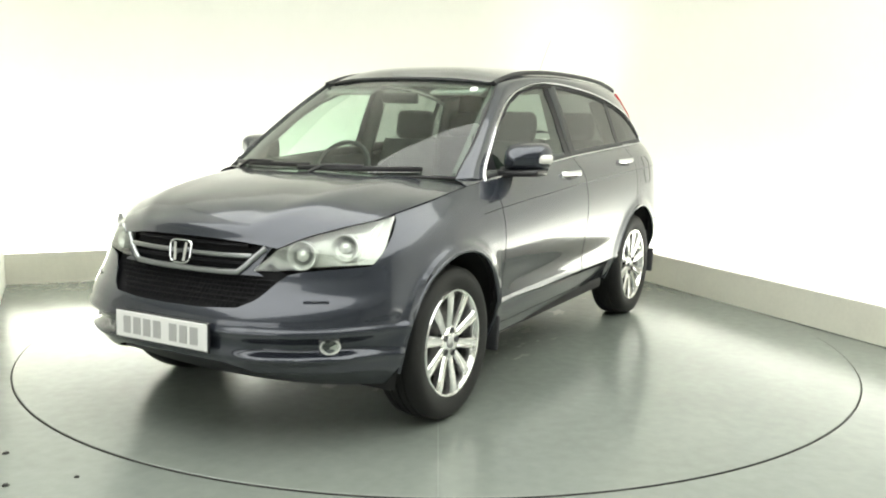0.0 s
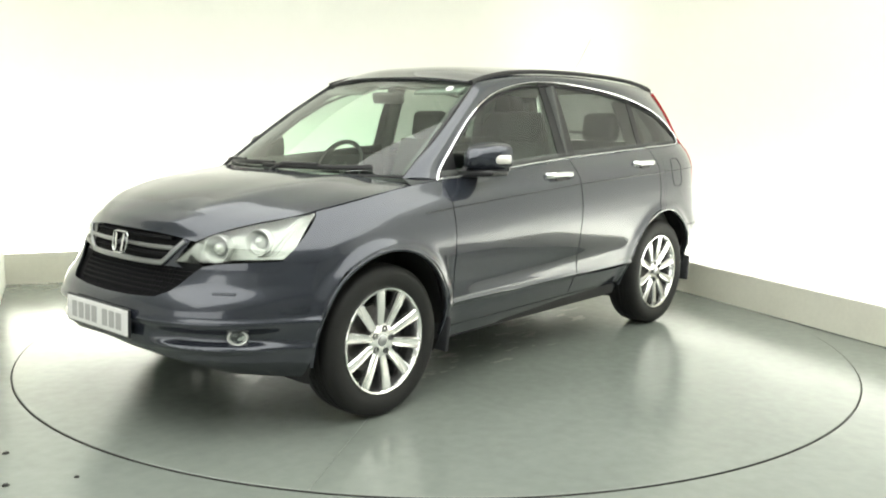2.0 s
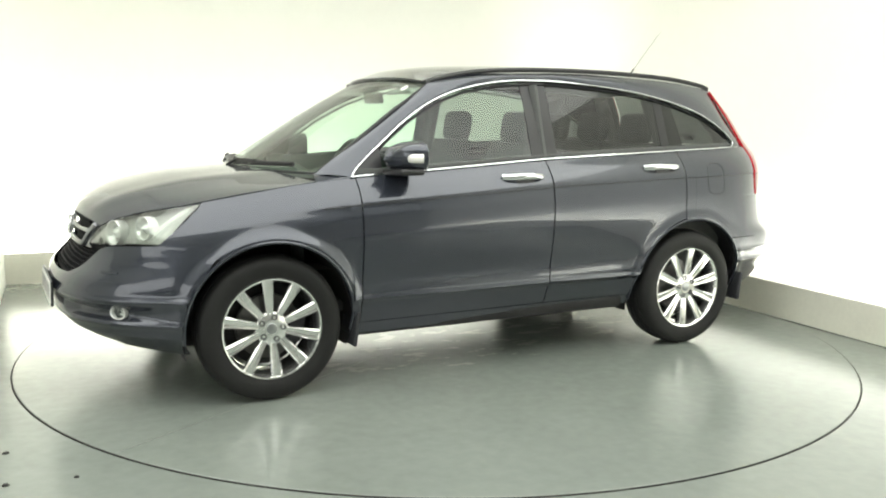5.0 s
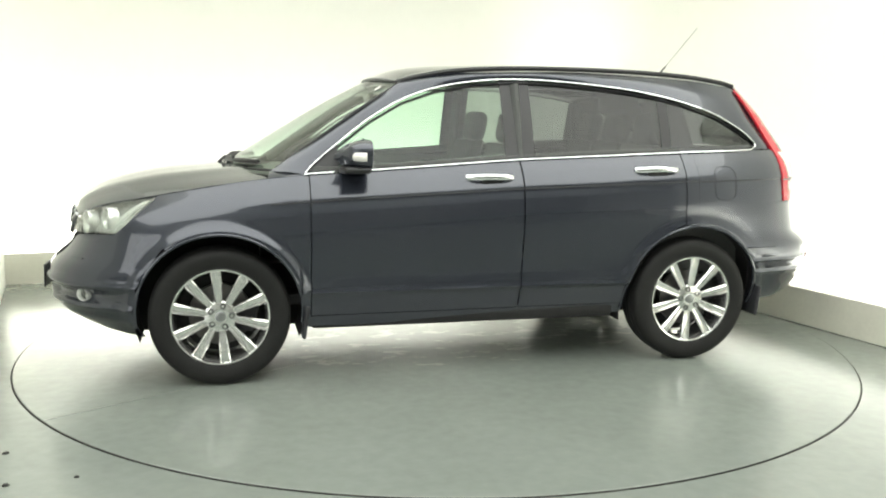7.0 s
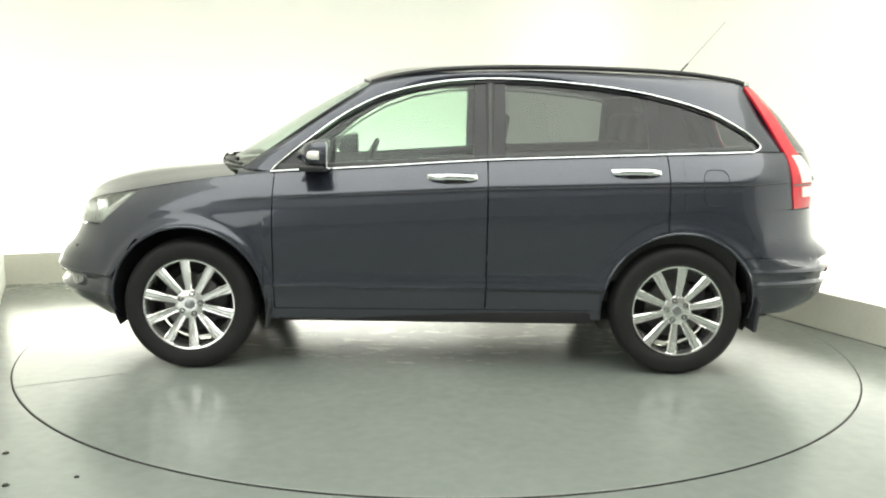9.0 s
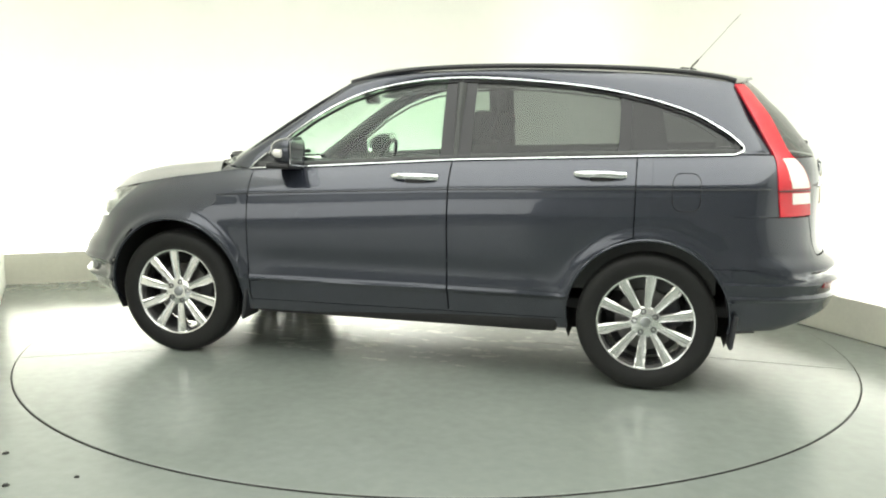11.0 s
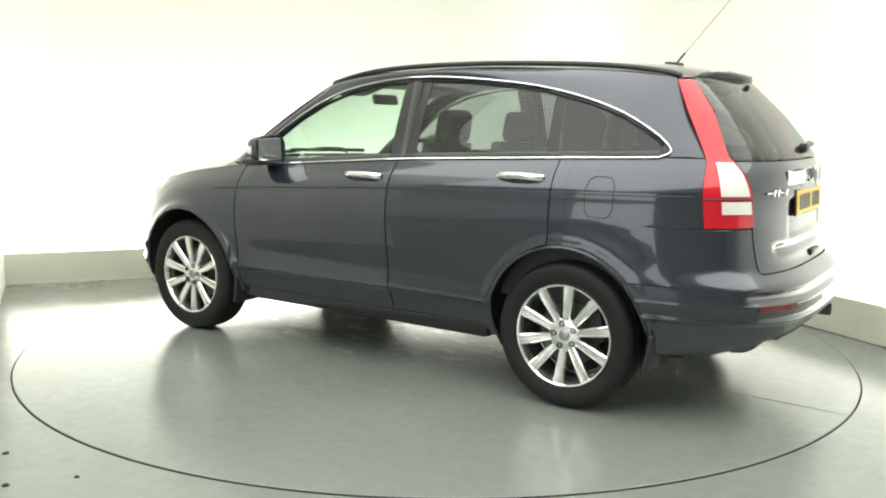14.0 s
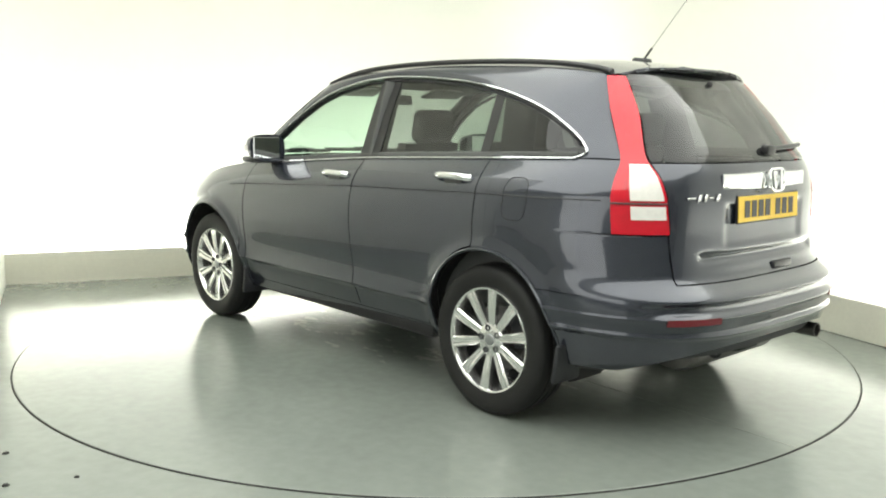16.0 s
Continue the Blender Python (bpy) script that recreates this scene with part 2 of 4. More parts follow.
def rounded_path(corners, radius, seg=14):
    """The corners as a path, rounded at the third one."""
    a, b, c, d = corners
    e, f = (b - c).normalized(), (d - c).normalized()
    p, q = c + e * radius, c + f * radius
    out = [a, b, p]
    for k in range(1, seg):
        t = k / seg
        out.append(p.lerp(c, t).lerp(c.lerp(q, t), t))
    return out + [q, d]


def offset_path(path, d):
    """The path moved d to its left (outward of the studio)."""
    out = []
    for i, p in enumerate(path):
        t = (path[min(i + 1, len(path) - 1)] - path[max(i - 1, 0)]).normalized()
        if 0 < i < len(path) - 1:
            t1, t2 = (p - path[i - 1]).normalized(), (path[i + 1] - p).normalized()
            n1, n2 = Vector((-t1.y, t1.x)), Vector((-t2.y, t2.x))
            n = (n1 + n2).normalized()
            out.append(p + n * (d / max(0.5, n.dot(n1))))
        else:
            out.append(p + Vector((-t.y, t.x)) * d)
    return out


def band(name, inner, outer, z0, z1, mat):
    bm = bmesh.new()
    ring = []
    for p, q in zip(inner, outer):
        ring.append([(p.x, p.y, z0), (p.x, p.y, z1), (q.x, q.y, z1), (q.x, q.y, z0), (p.x, p.y, z0)])
    vs = sheet(bm, ring)
    bmesh.ops.remove_doubles(bm, verts=bm.verts, dist=1e-5)
    bm.faces.new([v for v in vs[0][:4] if v.is_valid])
    bm.faces.new([v for v in vs[-1][:4] if v.is_valid])
    return part(name, bm, mat, sharp=30)


def build_studio():
    path = rounded_path(CORNERS, 0.7)
    wash = offset_path(path, 0.34)
    # plinth along the back and one side
    plinth = band("plinth", path[1:], offset_path(path, 0.06)[1:], 0.0, 0.245, "plinth")
    tagged(plinth, "low cream painted plinth along the studio walls", "plinth", kind="structure")
    w2 = wash[1:]
    far = offset_path(wash, 0.12)[1:]
    tagged(band("wall_back", w2, far, 0.0, 3.6, "wall"), "seamless white studio wall with a rounded corner", "wall", kind="structure")
    tagged(band("wall_left", [CORNERS[0], CORNERS[1] + (CORNERS[1] - CORNERS[0]).normalized() * 0.5],
                [p + Vector((-0.12, -0.05)) for p in (CORNERS[0], CORNERS[1] + (CORNERS[1] - CORNERS[0]).normalized() * 0.5)], 0.0, 3.6, "wall"),
           "white painted side wall of the studio", "wall", kind="structure")
    # strip lights in the slot behind the plinth
    for i, (a, b, power) in enumerate(((path[1], path[2], 132), (path[-2], path[-1], 110))):
        mid, d = (a + b) / 2, (b - a)
        nrm = Vector((-d.y, d.x)).normalized()
        eye = Vector((mid.x + nrm.x * 0.10, mid.y + nrm.y * 0.10, 0.10))
        x = Vector((d.x, d.y, 0)).normalized()
        z = -(Vector((nrm.x, nrm.y, 0)) * 0.35 + Vector((0, 0, 0.94))).normalized()
        y = z.cross(x)
        area_lamp("plinth_strip_lamp", Matrix.Translation(eye) @ Matrix((x, y, z)).transposed().to_4x4(), d.length * 0.96, 0.10, power, WARM)
    # outer shell of the room
    def slab(name, x0, x1, y0, y1, z0, z1, mat, label, cat):
        bm = bmesh.new()
        box(bm, x1 - x0, y1 - y0, z1 - z0, Matrix.Translation(((x0 + x1) / 2, (y0 + y1) / 2, (z0 + z1) / 2)))
        return tagged(part(name, bm, mat, smooth=False), label, cat, kind="structure")
    slab("ceiling", -7.2, 7.2, -9.2, 6.2, 3.6, 3.72, "wall", "plain white studio ceiling", "ceiling")
    slab("wall_front", -7.2, 7.2, -9.32, -9.2, 0, 3.6, "dark_wall", "plain grey wall behind the camera", "wall")
    slab("wall_west", -7.32, -7.2, -9.2, 6.2, 0, 3.6, "wall", "plain white side wall", "wall")
    slab("wall_east", 7.2, 7.32, -9.2, 6.2, 0, 3.6, "wall", "plain white side wall", "wall")
    slab("wall_north", -7.2, 7.2, 6.2, 6.32, 0, 3.6, "dark_wall", "plain grey rear wall", "wall")
    # floor with the round opening for the turntable
    bm = bmesh.new()
    n = 160
    hole, rim = [], []
    for k in range(n):
        a = TAU * k / n
        hole.append((2.450 * math.cos(a), 2.450 * math.sin(a), FLOOR))
        s = 1 / max(abs(math.cos(a)) / 7.2, abs(math.sin(a)) / (9.2 if math.sin(a) < 0 else 6.2))
        rim.append((s * math.cos(a), s * math.sin(a), FLOOR))
    rows = [[(*rim[k % n][:2], -0.05), rim[k % n], hole[k % n], (*hole[k % n][:2], -0.06)] for k in range(n + 1)]
    sheet(bm, rows)
    bmesh.ops.remove_doubles(bm, verts=bm.verts, dist=1e-5)
    tagged(part("floor", bm, "floor", sharp=30), "glossy grey-green painted studio floor with scuffs", "floor", kind="structure")
    bm = bmesh.new()
    lathe(bm, [(2.50, -0.07), (2.38, -0.07)], 120)
    bm.transform(Matrix.Rotation(radians(90), 4, "X"))
    for v in bm.verts:
        v.co.z = -0.058
    tagged(part("turntable_gap", bm, "gap", smooth=False), "dark gap round the turntable", "gap", kind="structure")


def build_marks():
    """Small fixings and scuffs on the fixed floor."""
    for x, y, r in ((-1.364, -2.291, 0.010), (-1.743, -2.066, 0.014), (-1.592, -2.376, 0.014)):
        bm = bmesh.new()
        lathe(bm, [(0.001, 0.006), (r * 0.7, 0.006), (r, 0.001), (r, -0.002), (0.001, -0.002)], 14)
        bm.transform(Matrix.Translation((x, y, FLOOR)) @ Matrix.Rotation(radians(90), 4, "X"))
        ob = part("floor_bolt", bm, "gap")
        tagged(ob, "small dark bolt in the painted floor", "bolt", "bolts in the floor")


def build_turntable():
    bm = bmesh.new()
    n = 160
    rings = [(0.001, 0.0), (1.2, 0.0), (2.439, 0.0), (2.442, -0.002), (2.442, -0.05), (0.001, -0.05)]
    rows = [[(r * math.cos(TAU * k / n), r * math.sin(TAU * k / n), z) for r, z in rings] for k in range(n + 1)]
    sheet(bm, rows)
    bmesh.ops.remove_doubles(bm, verts=bm.verts, dist=1e-5)
    top = part("turntable", bm, "disc", sharp=30)
    for k, (ang, r0, r1) in enumerate(((30, 0.6, 2.438), (177, 0.6, 2.438))):
        bm = bmesh.new()
        box(bm, r1 - r0, 0.0024, 0.001, Matrix.Rotation(radians(ang), 4, "Z") @ Matrix.Translation(((r0 + r1) / 2, 0, 0.0006)))
        part("seam", bm, "seam", top, "fine joint between turntable plates", smooth=False)
    bm = bmesh.new()
    rows = [[(r * math.cos(TAU * k / n), r * math.sin(TAU * k / n), z) for r, z in ((2.4425, -0.0015), (2.446, -0.003), (2.446, -0.045), (2.4425, -0.045))] for k in range(n + 1)]
    sheet(bm, rows)
    part("edge_ring", bm, "gap", top, "dark rubber edge of the turntable")
    return tagged(top, "round glossy grey-green turntable set flush in the floor", "turntable")


# ---------------------------------------------------------------- the car body as a surface
belt = table([-2.4, -1.7, -1.23, -0.29, 0.55, 0.87, 1.2, 1.6, 1.9, 2.3], [1.23, 1.205, 1.187, 1.146, 1.087, 1.07, 1.035, 0.965, 0.90, 0.83], 0.08)
WIDTH = table([-0.60, -0.5, -0.45, -0.4, -0.3, -0.2, -0.1, -0.02, 0.0, 0.04, 0.08, 0.13, 0.2, 0.28, 0.36, 0.5, 0.62, 0.68, 0.72, 0.80, 0.88, 1.0],
              [0.50, 0.56, 0.59, 0.615, 0.66, 0.70, 0.735, 0.765, 0.775, 0.815, 0.848, 0.876, 0.896, 0.904, 0.902, 0.888, 0.880, 0.877, 0.866, 0.845, 0.815, 0.74], 0.018)
crease = table([-2.4, -1.87, -1.217, -0.265, 0.852, 1.3, 2.3], [1.043, 1.042, 1.028, 0.995, 0.935, 0.90, 0.83], 0.05)
nose = table([0.15, 0.22, 0.28, 0.33, 0.40, 0.46, 0.50, 0.56, 0.60, 0.66, 0.72, 0.78, 0.84, 0.89, 0.94, 1.0, 1.1],
             [1.88, 1.99, 2.085, 2.15, 2.205, 2.205, 2.215, 2.21, 2.185, 2.125, 2.09, 2.08, 2.07, 2.04, 1.99, 1.9, 1.75], 0.012)
tail = table([0.2, 0.30, 0.36, 0.42, 0.50, 0.60, 0.655, 0.69, 0.72, 0.80, 0.9, 1.05, 1.15, 1.22, 1.4, 1.55, 1.62],
             [-1.98, -2.14, -2.23, -2.27, -2.29, -2.298, -2.29, -2.235, -2.20, -2.19, -2.185, -2.185, -2.17, -2.14, -1.99, -1.83, -1.74], 0.012)
n_front = table([0.2, 0.45, 0.6, 0.75, 1.1], [2.6, 2.75, 2.75, 2.85, 2.75], 0.05)
n_rear = table([0.2, 0.6, 0.9, 1.2, 1.6], [3.4, 3.6, 3.05, 3.2, 3.4], 0.05)
XF, XR, AXLE, ARCH = 1.2, -1.3, 1.31, 0.408
AZ = 0.368


def side_width(x, z):
    w = WIDTH(belt(x) - z)
    if x < -1.3:
        w *= 1 - 0.015 * min(1, (-1.3 - x) / 0.6) ** 2 * min(1, max(0, (z - 0.6) / 0.15))
    if x < -1.45:
        w += 0.026 * min(1, (-1.45 - x) / 0.3) * math.exp(-((z - 0.68) / 0.20) ** 2)
    r = math.hypot(abs(x) - AXLE, z - 0.36)
    if z < 0.95:
        w += (0.022 if x > 0 else 0.015) * math.exp(-((r - 0.430) / 0.030) ** 2)
    if x > 1.4 and z < 0.75:
        w += 0.016 * math.exp(-((x - 1.74) / 0.10) ** 2) * min(1, (0.75 - z) / 0.15)
    if abs(x) < 2.1:
        d = z - crease(x)
        fade = min(1, max(0, (1.35 - x) / 0.4))
        w += fade * 0.007 / (1 + math.exp(-d / 0.006)) - fade * 0.0035
        w -= 0.010 * math.exp(-((z - 0.56) / 0.07) ** 2) * min(1, max(0, (0.95 - abs(x + 0.05)) / 0.25))
    if abs(x) < 1.0 and z < 0.55:
        w += 0.006 * math.exp(-((z - 0.464) / 0.011) ** 2) - 0.014 / (1 + math.exp((z - 0.450) / 0.004)) - 0.14 * max(0.0, 0.440 - z)
    return w


def side(x, z, inset=0.0):
    """The point of the left flank at x and z."""
    q = 0.0
    if x > XF:
        q, n = min(1, (x - XF) / (nose(z) - XF)), n_front(z)
    elif x < XR:
        q, n = min(1, (x - XR) / (tail(z) - XR)), n_rear(z)
    t = (1 - q ** n) ** (1 / n) if q else 1.0
    return Vector((x, side_width(x, z) * t - inset, z))


def wrap(th, z, rear=False, inset=0.0):
    """The point of the plan outline at z: th 0 on the centre line, 90 where the corner begins, negative on the right."""
    s, th = (1 if th >= 0 else -1), min(abs(th), 90.0)
    end, mid, n = (tail(z), XR, n_rear(z)) if rear else (nose(z), XF, n_front(z))
    c, d = max(0.0, math.cos(radians(th))) ** (2 / n), max(0.0, math.sin(radians(th))) ** (2 / n)
    x = mid + (end - mid - inset * (1 if end > 0 else -1)) * c
    return Vector((x, s * (side_width(x, z) - inset) * d, z))


def th_of_x(x, z, rear=False):
    end, mid, n = (tail(z), XR, n_rear(z)) if rear else (nose(z), XF, n_front(z))
    return math.degrees(math.acos(min(1, max(0, (x - mid) / (end - mid))) ** (n / 2)))


def th_of_y(y, z, rear=False):
    lo, hi = 0.0, 90.0
    for _ in range(22):
        m = (lo + hi) / 2
        if wrap(m, z, rear).y < y:
            lo = m
        else:
            hi = m
    return lo


def arch_z(x):
    d = ARCH ** 2 - (abs(x) - AXLE) ** 2
    return AZ + math.sqrt(d) if d > 0 else -1


def lerp(a, b, t):
    return a + (b - a) * t


def headlamp_point(u, v, inset=0.0):
    """The left headlamp: u from the inner tip to the rear edge, v from the bottom to the top."""
    zb = lerp(0.742, 0.772, u)
    ang_b = th_of_y(lerp(0.352, 0.775, u), zb)
    zt = float(np.interp(u, [0, 0.1, 0.25, 0.45, 0.65, 0.85, 1.0], [0.748, 0.826, 0.876, 0.911, 0.932, 0.945, 0.950]))
    ang_t = lerp(ang_b, th_of_x(1.612, 0.950), u)
    z = lerp(zb, zt, v)
    return wrap(lerp(ang_b, ang_t, v), z, False, inset)


# window line: (x, z) of the chrome, and the roof line that faces it
DLO = [(0.880, 1.066), (0.83, 1.12), (0.705, 1.222), (0.525, 1.357), (0.345, 1.458), (0.16, 1.522), (-0.08, 1.565), (-0.32, 1.578), (-0.565, 1.571),
       (-0.87, 1.546), (-1.09, 1.515), (-1.30, 1.468), (-1.49, 1.405), (-1.645, 1.323), (-1.722, 1.264), (-1.742, 1.228), (-1.70, 1.205)]
EDGE = [(1.050, 0.715, 1.075), (0.945, 0.705, 1.15), (0.79, 0.68, 1.25), (0.605, 0.640, 1.375), (0.445, 0.604, 1.482), (0.325, 0.580, 1.553), (0.0, 0.588, 1.598),
        (-0.32, 0.592, 1.614), (-0.6, 0.59, 1.617), (-0.95, 0.582, 1.612), (-1.2, 0.573, 1.605), (-1.42, 0.562, 1.592), (-1.6, 0.55, 1.573),
        (-1.70, 0.545, 1.545), (-1.795, 0.605, 1.38), (-1.865, 0.66, 1.25), (-1.893, 0.675, 1.205)]
dlo_top = table([x for x, z in DLO[::-1]][2:], [z for x, z in DLO[::-1]][2:], 0.012)
lamp_front = table([0.90, 1.0, 1.19, 1.56], [-1.925, -1.912, -1.896, -1.69], 0.02)
lamp_inner = table([0.90, 1.05, 1.2, 1.56], [0.610, 0.622, 0.636, 0.490], 0.02)


def build_wheel(car):
    """A wheel in its own space: the axle along y, the outer face towards +y."""
    wheel = new("wheel")
    wheel.parent = car
    bm = bmesh.new()
    lathe(bm, [(0.2430, 0.0782), (0.2518, 0.0920), (0.2662, 0.0994), (0.3001, 0.1049), (0.3224, 0.1030), (0.3384, 0.0938), (0.3473, 0.0810), (0.3519, 0.0552), (0.3527, 0.0414), (0.3473, 0.0386), (0.3473, 0.0331),
               (0.3536, 0.0304), (0.3545, 0.0037), (0.3483, 0.0018), (0.3483, -0.0037), (0.3545, -0.0055), (0.3536, -0.0322), (0.3473, -0.0350), (0.3473, -0.0405), (0.3527, -0.0432), (0.3473, -0.0810), (0.3358, -0.0957),
               (0.3001, -0.1030), (0.2555, -0.0957), (0.2430, -0.0782)], 72, closed=True)
    part("tyre", bm, "rubber", wheel, "black rubber tyre", sharp=30)
    bm = bmesh.new()
    lathe(bm, [(0.249, 0.090), (0.245, 0.097), (0.237, 0.095), (0.231, 0.084), (0.225, 0.06), (0.220, 0.0), (0.228, -0.085), (0.243, -0.095), (0.246, -0.075), (0.243, 0.080)], 64, closed=True)
    part("rim", bm, "alloy", wheel, "polished alloy rim", sharp=35)
    bm = bmesh.new()
    lathe(bm, [(0.001, 0.076), (0.030, 0.078), (0.070, 0.078), (0.080, 0.072), (0.080, 0.02), (0.001, 0.02)], 40)
    part("hub", bm, "alloy", wheel, "polished alloy hub", sharp=35)
    bm = bmesh.new()
    lathe(bm, [(0.001, 0.086), (0.018, 0.0855), (0.025, 0.083), (0.027, 0.076), (0.001, 0.076)], 28)
    part("hub_cap", bm, "satin", wheel, "silver hub cap")
    bm = bmesh.new()
    lathe(bm, [(0.06, 0.012), (0.155, 0.012), (0.158, 0.008), (0.158, -0.012), (0.06, -0.012)], 40, closed=True)
    part("brake_disc", bm, "steel", wheel, "grey steel brake disc", sharp=35)
    bm = bmesh.new()
    box(bm, 0.09, 0.06, 0.16, Matrix.Translation((-0.135, -0.005, 0.02)), 0.015)
    part("brake_caliper", bm, "plastic", wheel, "dark brake caliper")
    bm = bmesh.new()
    lathe(bm, [(0.205, -0.055), (0.001, -0.055)], 40)
    part("brake_shield", bm, "liner", wheel, "dark backing of the brake")
    # one spoke: narrow at the hub, broad and slightly dished at the rim
    rows = []
    for k in range(9):
        f = k / 8
        r = lerp(0.060, 0.236, f)
        hw = lerp(0.017, 0.0275, f ** 0.8)
        top = 0.077 + 0.016 * math.sin(f * math.pi / 2) ** 1.3
        thick = lerp(0.040, 0.028, f)
        rows.append([(r, top - thick, -hw), (r, top - 0.007, -hw), (r, top, -hw * 0.72), (r, top - 0.003, 0), (r, top, hw * 0.72), (r, top - 0.007, hw), (r, top - thick, hw), (r, top - thick, -hw)])
    bm = bmesh.new()
    vs = sheet(bm, rows)
    bmesh.ops.remove_doubles(bm, verts=bm.verts, dist=1e-6)
    spoke = part("spoke", bm, "alloy", wheel, sharp=30)
    for k in range(1, 10):
        s = spoke.copy()
        scene.collection.objects.link(s)
        s.parent = wheel
        s.matrix_basis = Matrix.Rotation(TAU * k / 10, 4, "Y")
    bm = bmesh.new()
    lathe(bm, [(0.001, 0.072), (0.009, 0.074), (0.0100, 0.083), (0.0145, 0.083), (0.0150, 0.068), (0.001, 0.068)], 12)
    bm.transform(Matrix.Translation((0.0, 0, 0.056)))
    nut = part("wheel_nut", bm, "plastic", wheel, "dark wheel nut")
    for k in range(1, 5):
        s = nut.copy()
        scene.collection.objects.link(s)
        s.parent = wheel
        s.matrix_basis = Matrix.Rotation(TAU * k / 5, 4, "Y")
    return wheel


def emblem(car, m, size, name="emblem"):
    """A plain chrome badge: a rounded frame with two upright bars."""
    bm = bmesh.new()
    ring = []
    for k in range(32):
        a = TAU * k / 32
        c, s = math.cos(a), math.sin(a)
        x = math.copysign(abs(c) ** 0.5, c) * size * (0.60 + 0.07 * s)
        y = math.copysign(abs(s) ** 0.5, s) * size * 0.5
        ring.append(m @ Vector((x, y, 0.012)))
    tube(bm, ring, size * 0.045, 8, closed=True, up=m.to_3x3() @ Vector((0, 0, 1)))
    for sgn in (-1, 1):
        o = [(sgn * size * 0.17, -size * 0.40), (sgn * size * 0.33, -size * 0.40), (sgn * size * 0.41, size * 0.40), (sgn * size * 0.25, size * 0.40)]
        prism(bm, o if sgn > 0 else o[::-1], 0.016, m)
    return part(name, bm, "chrome", car, "plain chrome badge", sharp=30)


def number_plate(car, m, plate, ink, frame_label, name):
    """A plate with plain bars where its characters stand; x of m to its right, z outwards."""
    bm = bmesh.new()
    box(bm, 0.535, 0.125, 0.012, m, 0.004, 1)
    holder = part(name, bm, "trim", car, frame_label, sharp=30)
    bm = bmesh.new()
    box(bm, 0.520, 0.111, 0.006, m @ Matrix.Translation((0, 0, 0.006)), 0.002, 1)
    part("plate_face", bm, plate, holder, "plain number plate face", sharp=30)
    xs = [-0.205, -0.147, -0.089, -0.031, 0.060, 0.118, 0.176]
    for x in xs:
        bm = bmesh.new()
        box(bm, 0.042, 0.072, 0.003, m @ Matrix.Translation((x + 0.014, 0, 0.0098)))
        part("bar", bm, ink, holder, smooth=False)
    return holder


def plane_at(p, out, up=(0, 0, 1)):
    """A frame at p whose z looks along out and whose y is up."""
    z = Vector(out).normalized()
    x = Vector(up).cross(z).normalized()
    y = z.cross(x)
    m = Matrix((x, y, z)).transposed().to_4x4()
    m.translation = p
    return m


def build_seat(parent, x, y):
    seat = new("seat")
    seat.parent = parent
    seat.location = (x, y, 0.45)
    bm = bmesh.new()
    box(bm, 0.50, 0.50, 0.16, Matrix.Translation((0.05, 0, 0.12)), 0.06, 3)
    part("cushion", bm, "cloth", seat)
    bm = bmesh.new()
    rows = []
    for k in range(9):
        f = k / 8
        hw = lerp(0.25, 0.20, f ** 2)
        xx, zz, th = -0.20 - 0.17 * f, 0.15 + 0.62 * f, lerp(0.10, 0.06, f)
        row = []
        for j in range(17):
            a = TAU * j / 16
            c, s = math.cos(a), math.sin(a)
            row.append((xx + th * math.copysign(abs(c) ** 0.6, c), hw * math.copysign(abs(s) ** 0.5, s), zz))
        rows.append(row)
    vs = sheet(bm, rows)
    bm.faces.new(vs[-1][:16])
    bm.faces.new(vs[0][:16][::-1])
    bmesh.ops.remove_doubles(bm, verts=bm.verts, dist=1e-5)
    part("backrest", bm, "cloth", seat)
    bm = bmesh.new()
    box(bm, 0.10, 0.27, 0.19, pose(-0.405, 0, 0.862, 0, -10, 0), 0.047, 5)
    part("headrest", bm, "cloth", seat)
    for yy in (-0.06, 0.06):
        bm = bmesh.new()
        tube(bm, [(-0.375, yy, 0.70), (-0.40, yy, 0.80)], 0.007)
        part("headrest_post", bm, "satin", seat)
    return seat


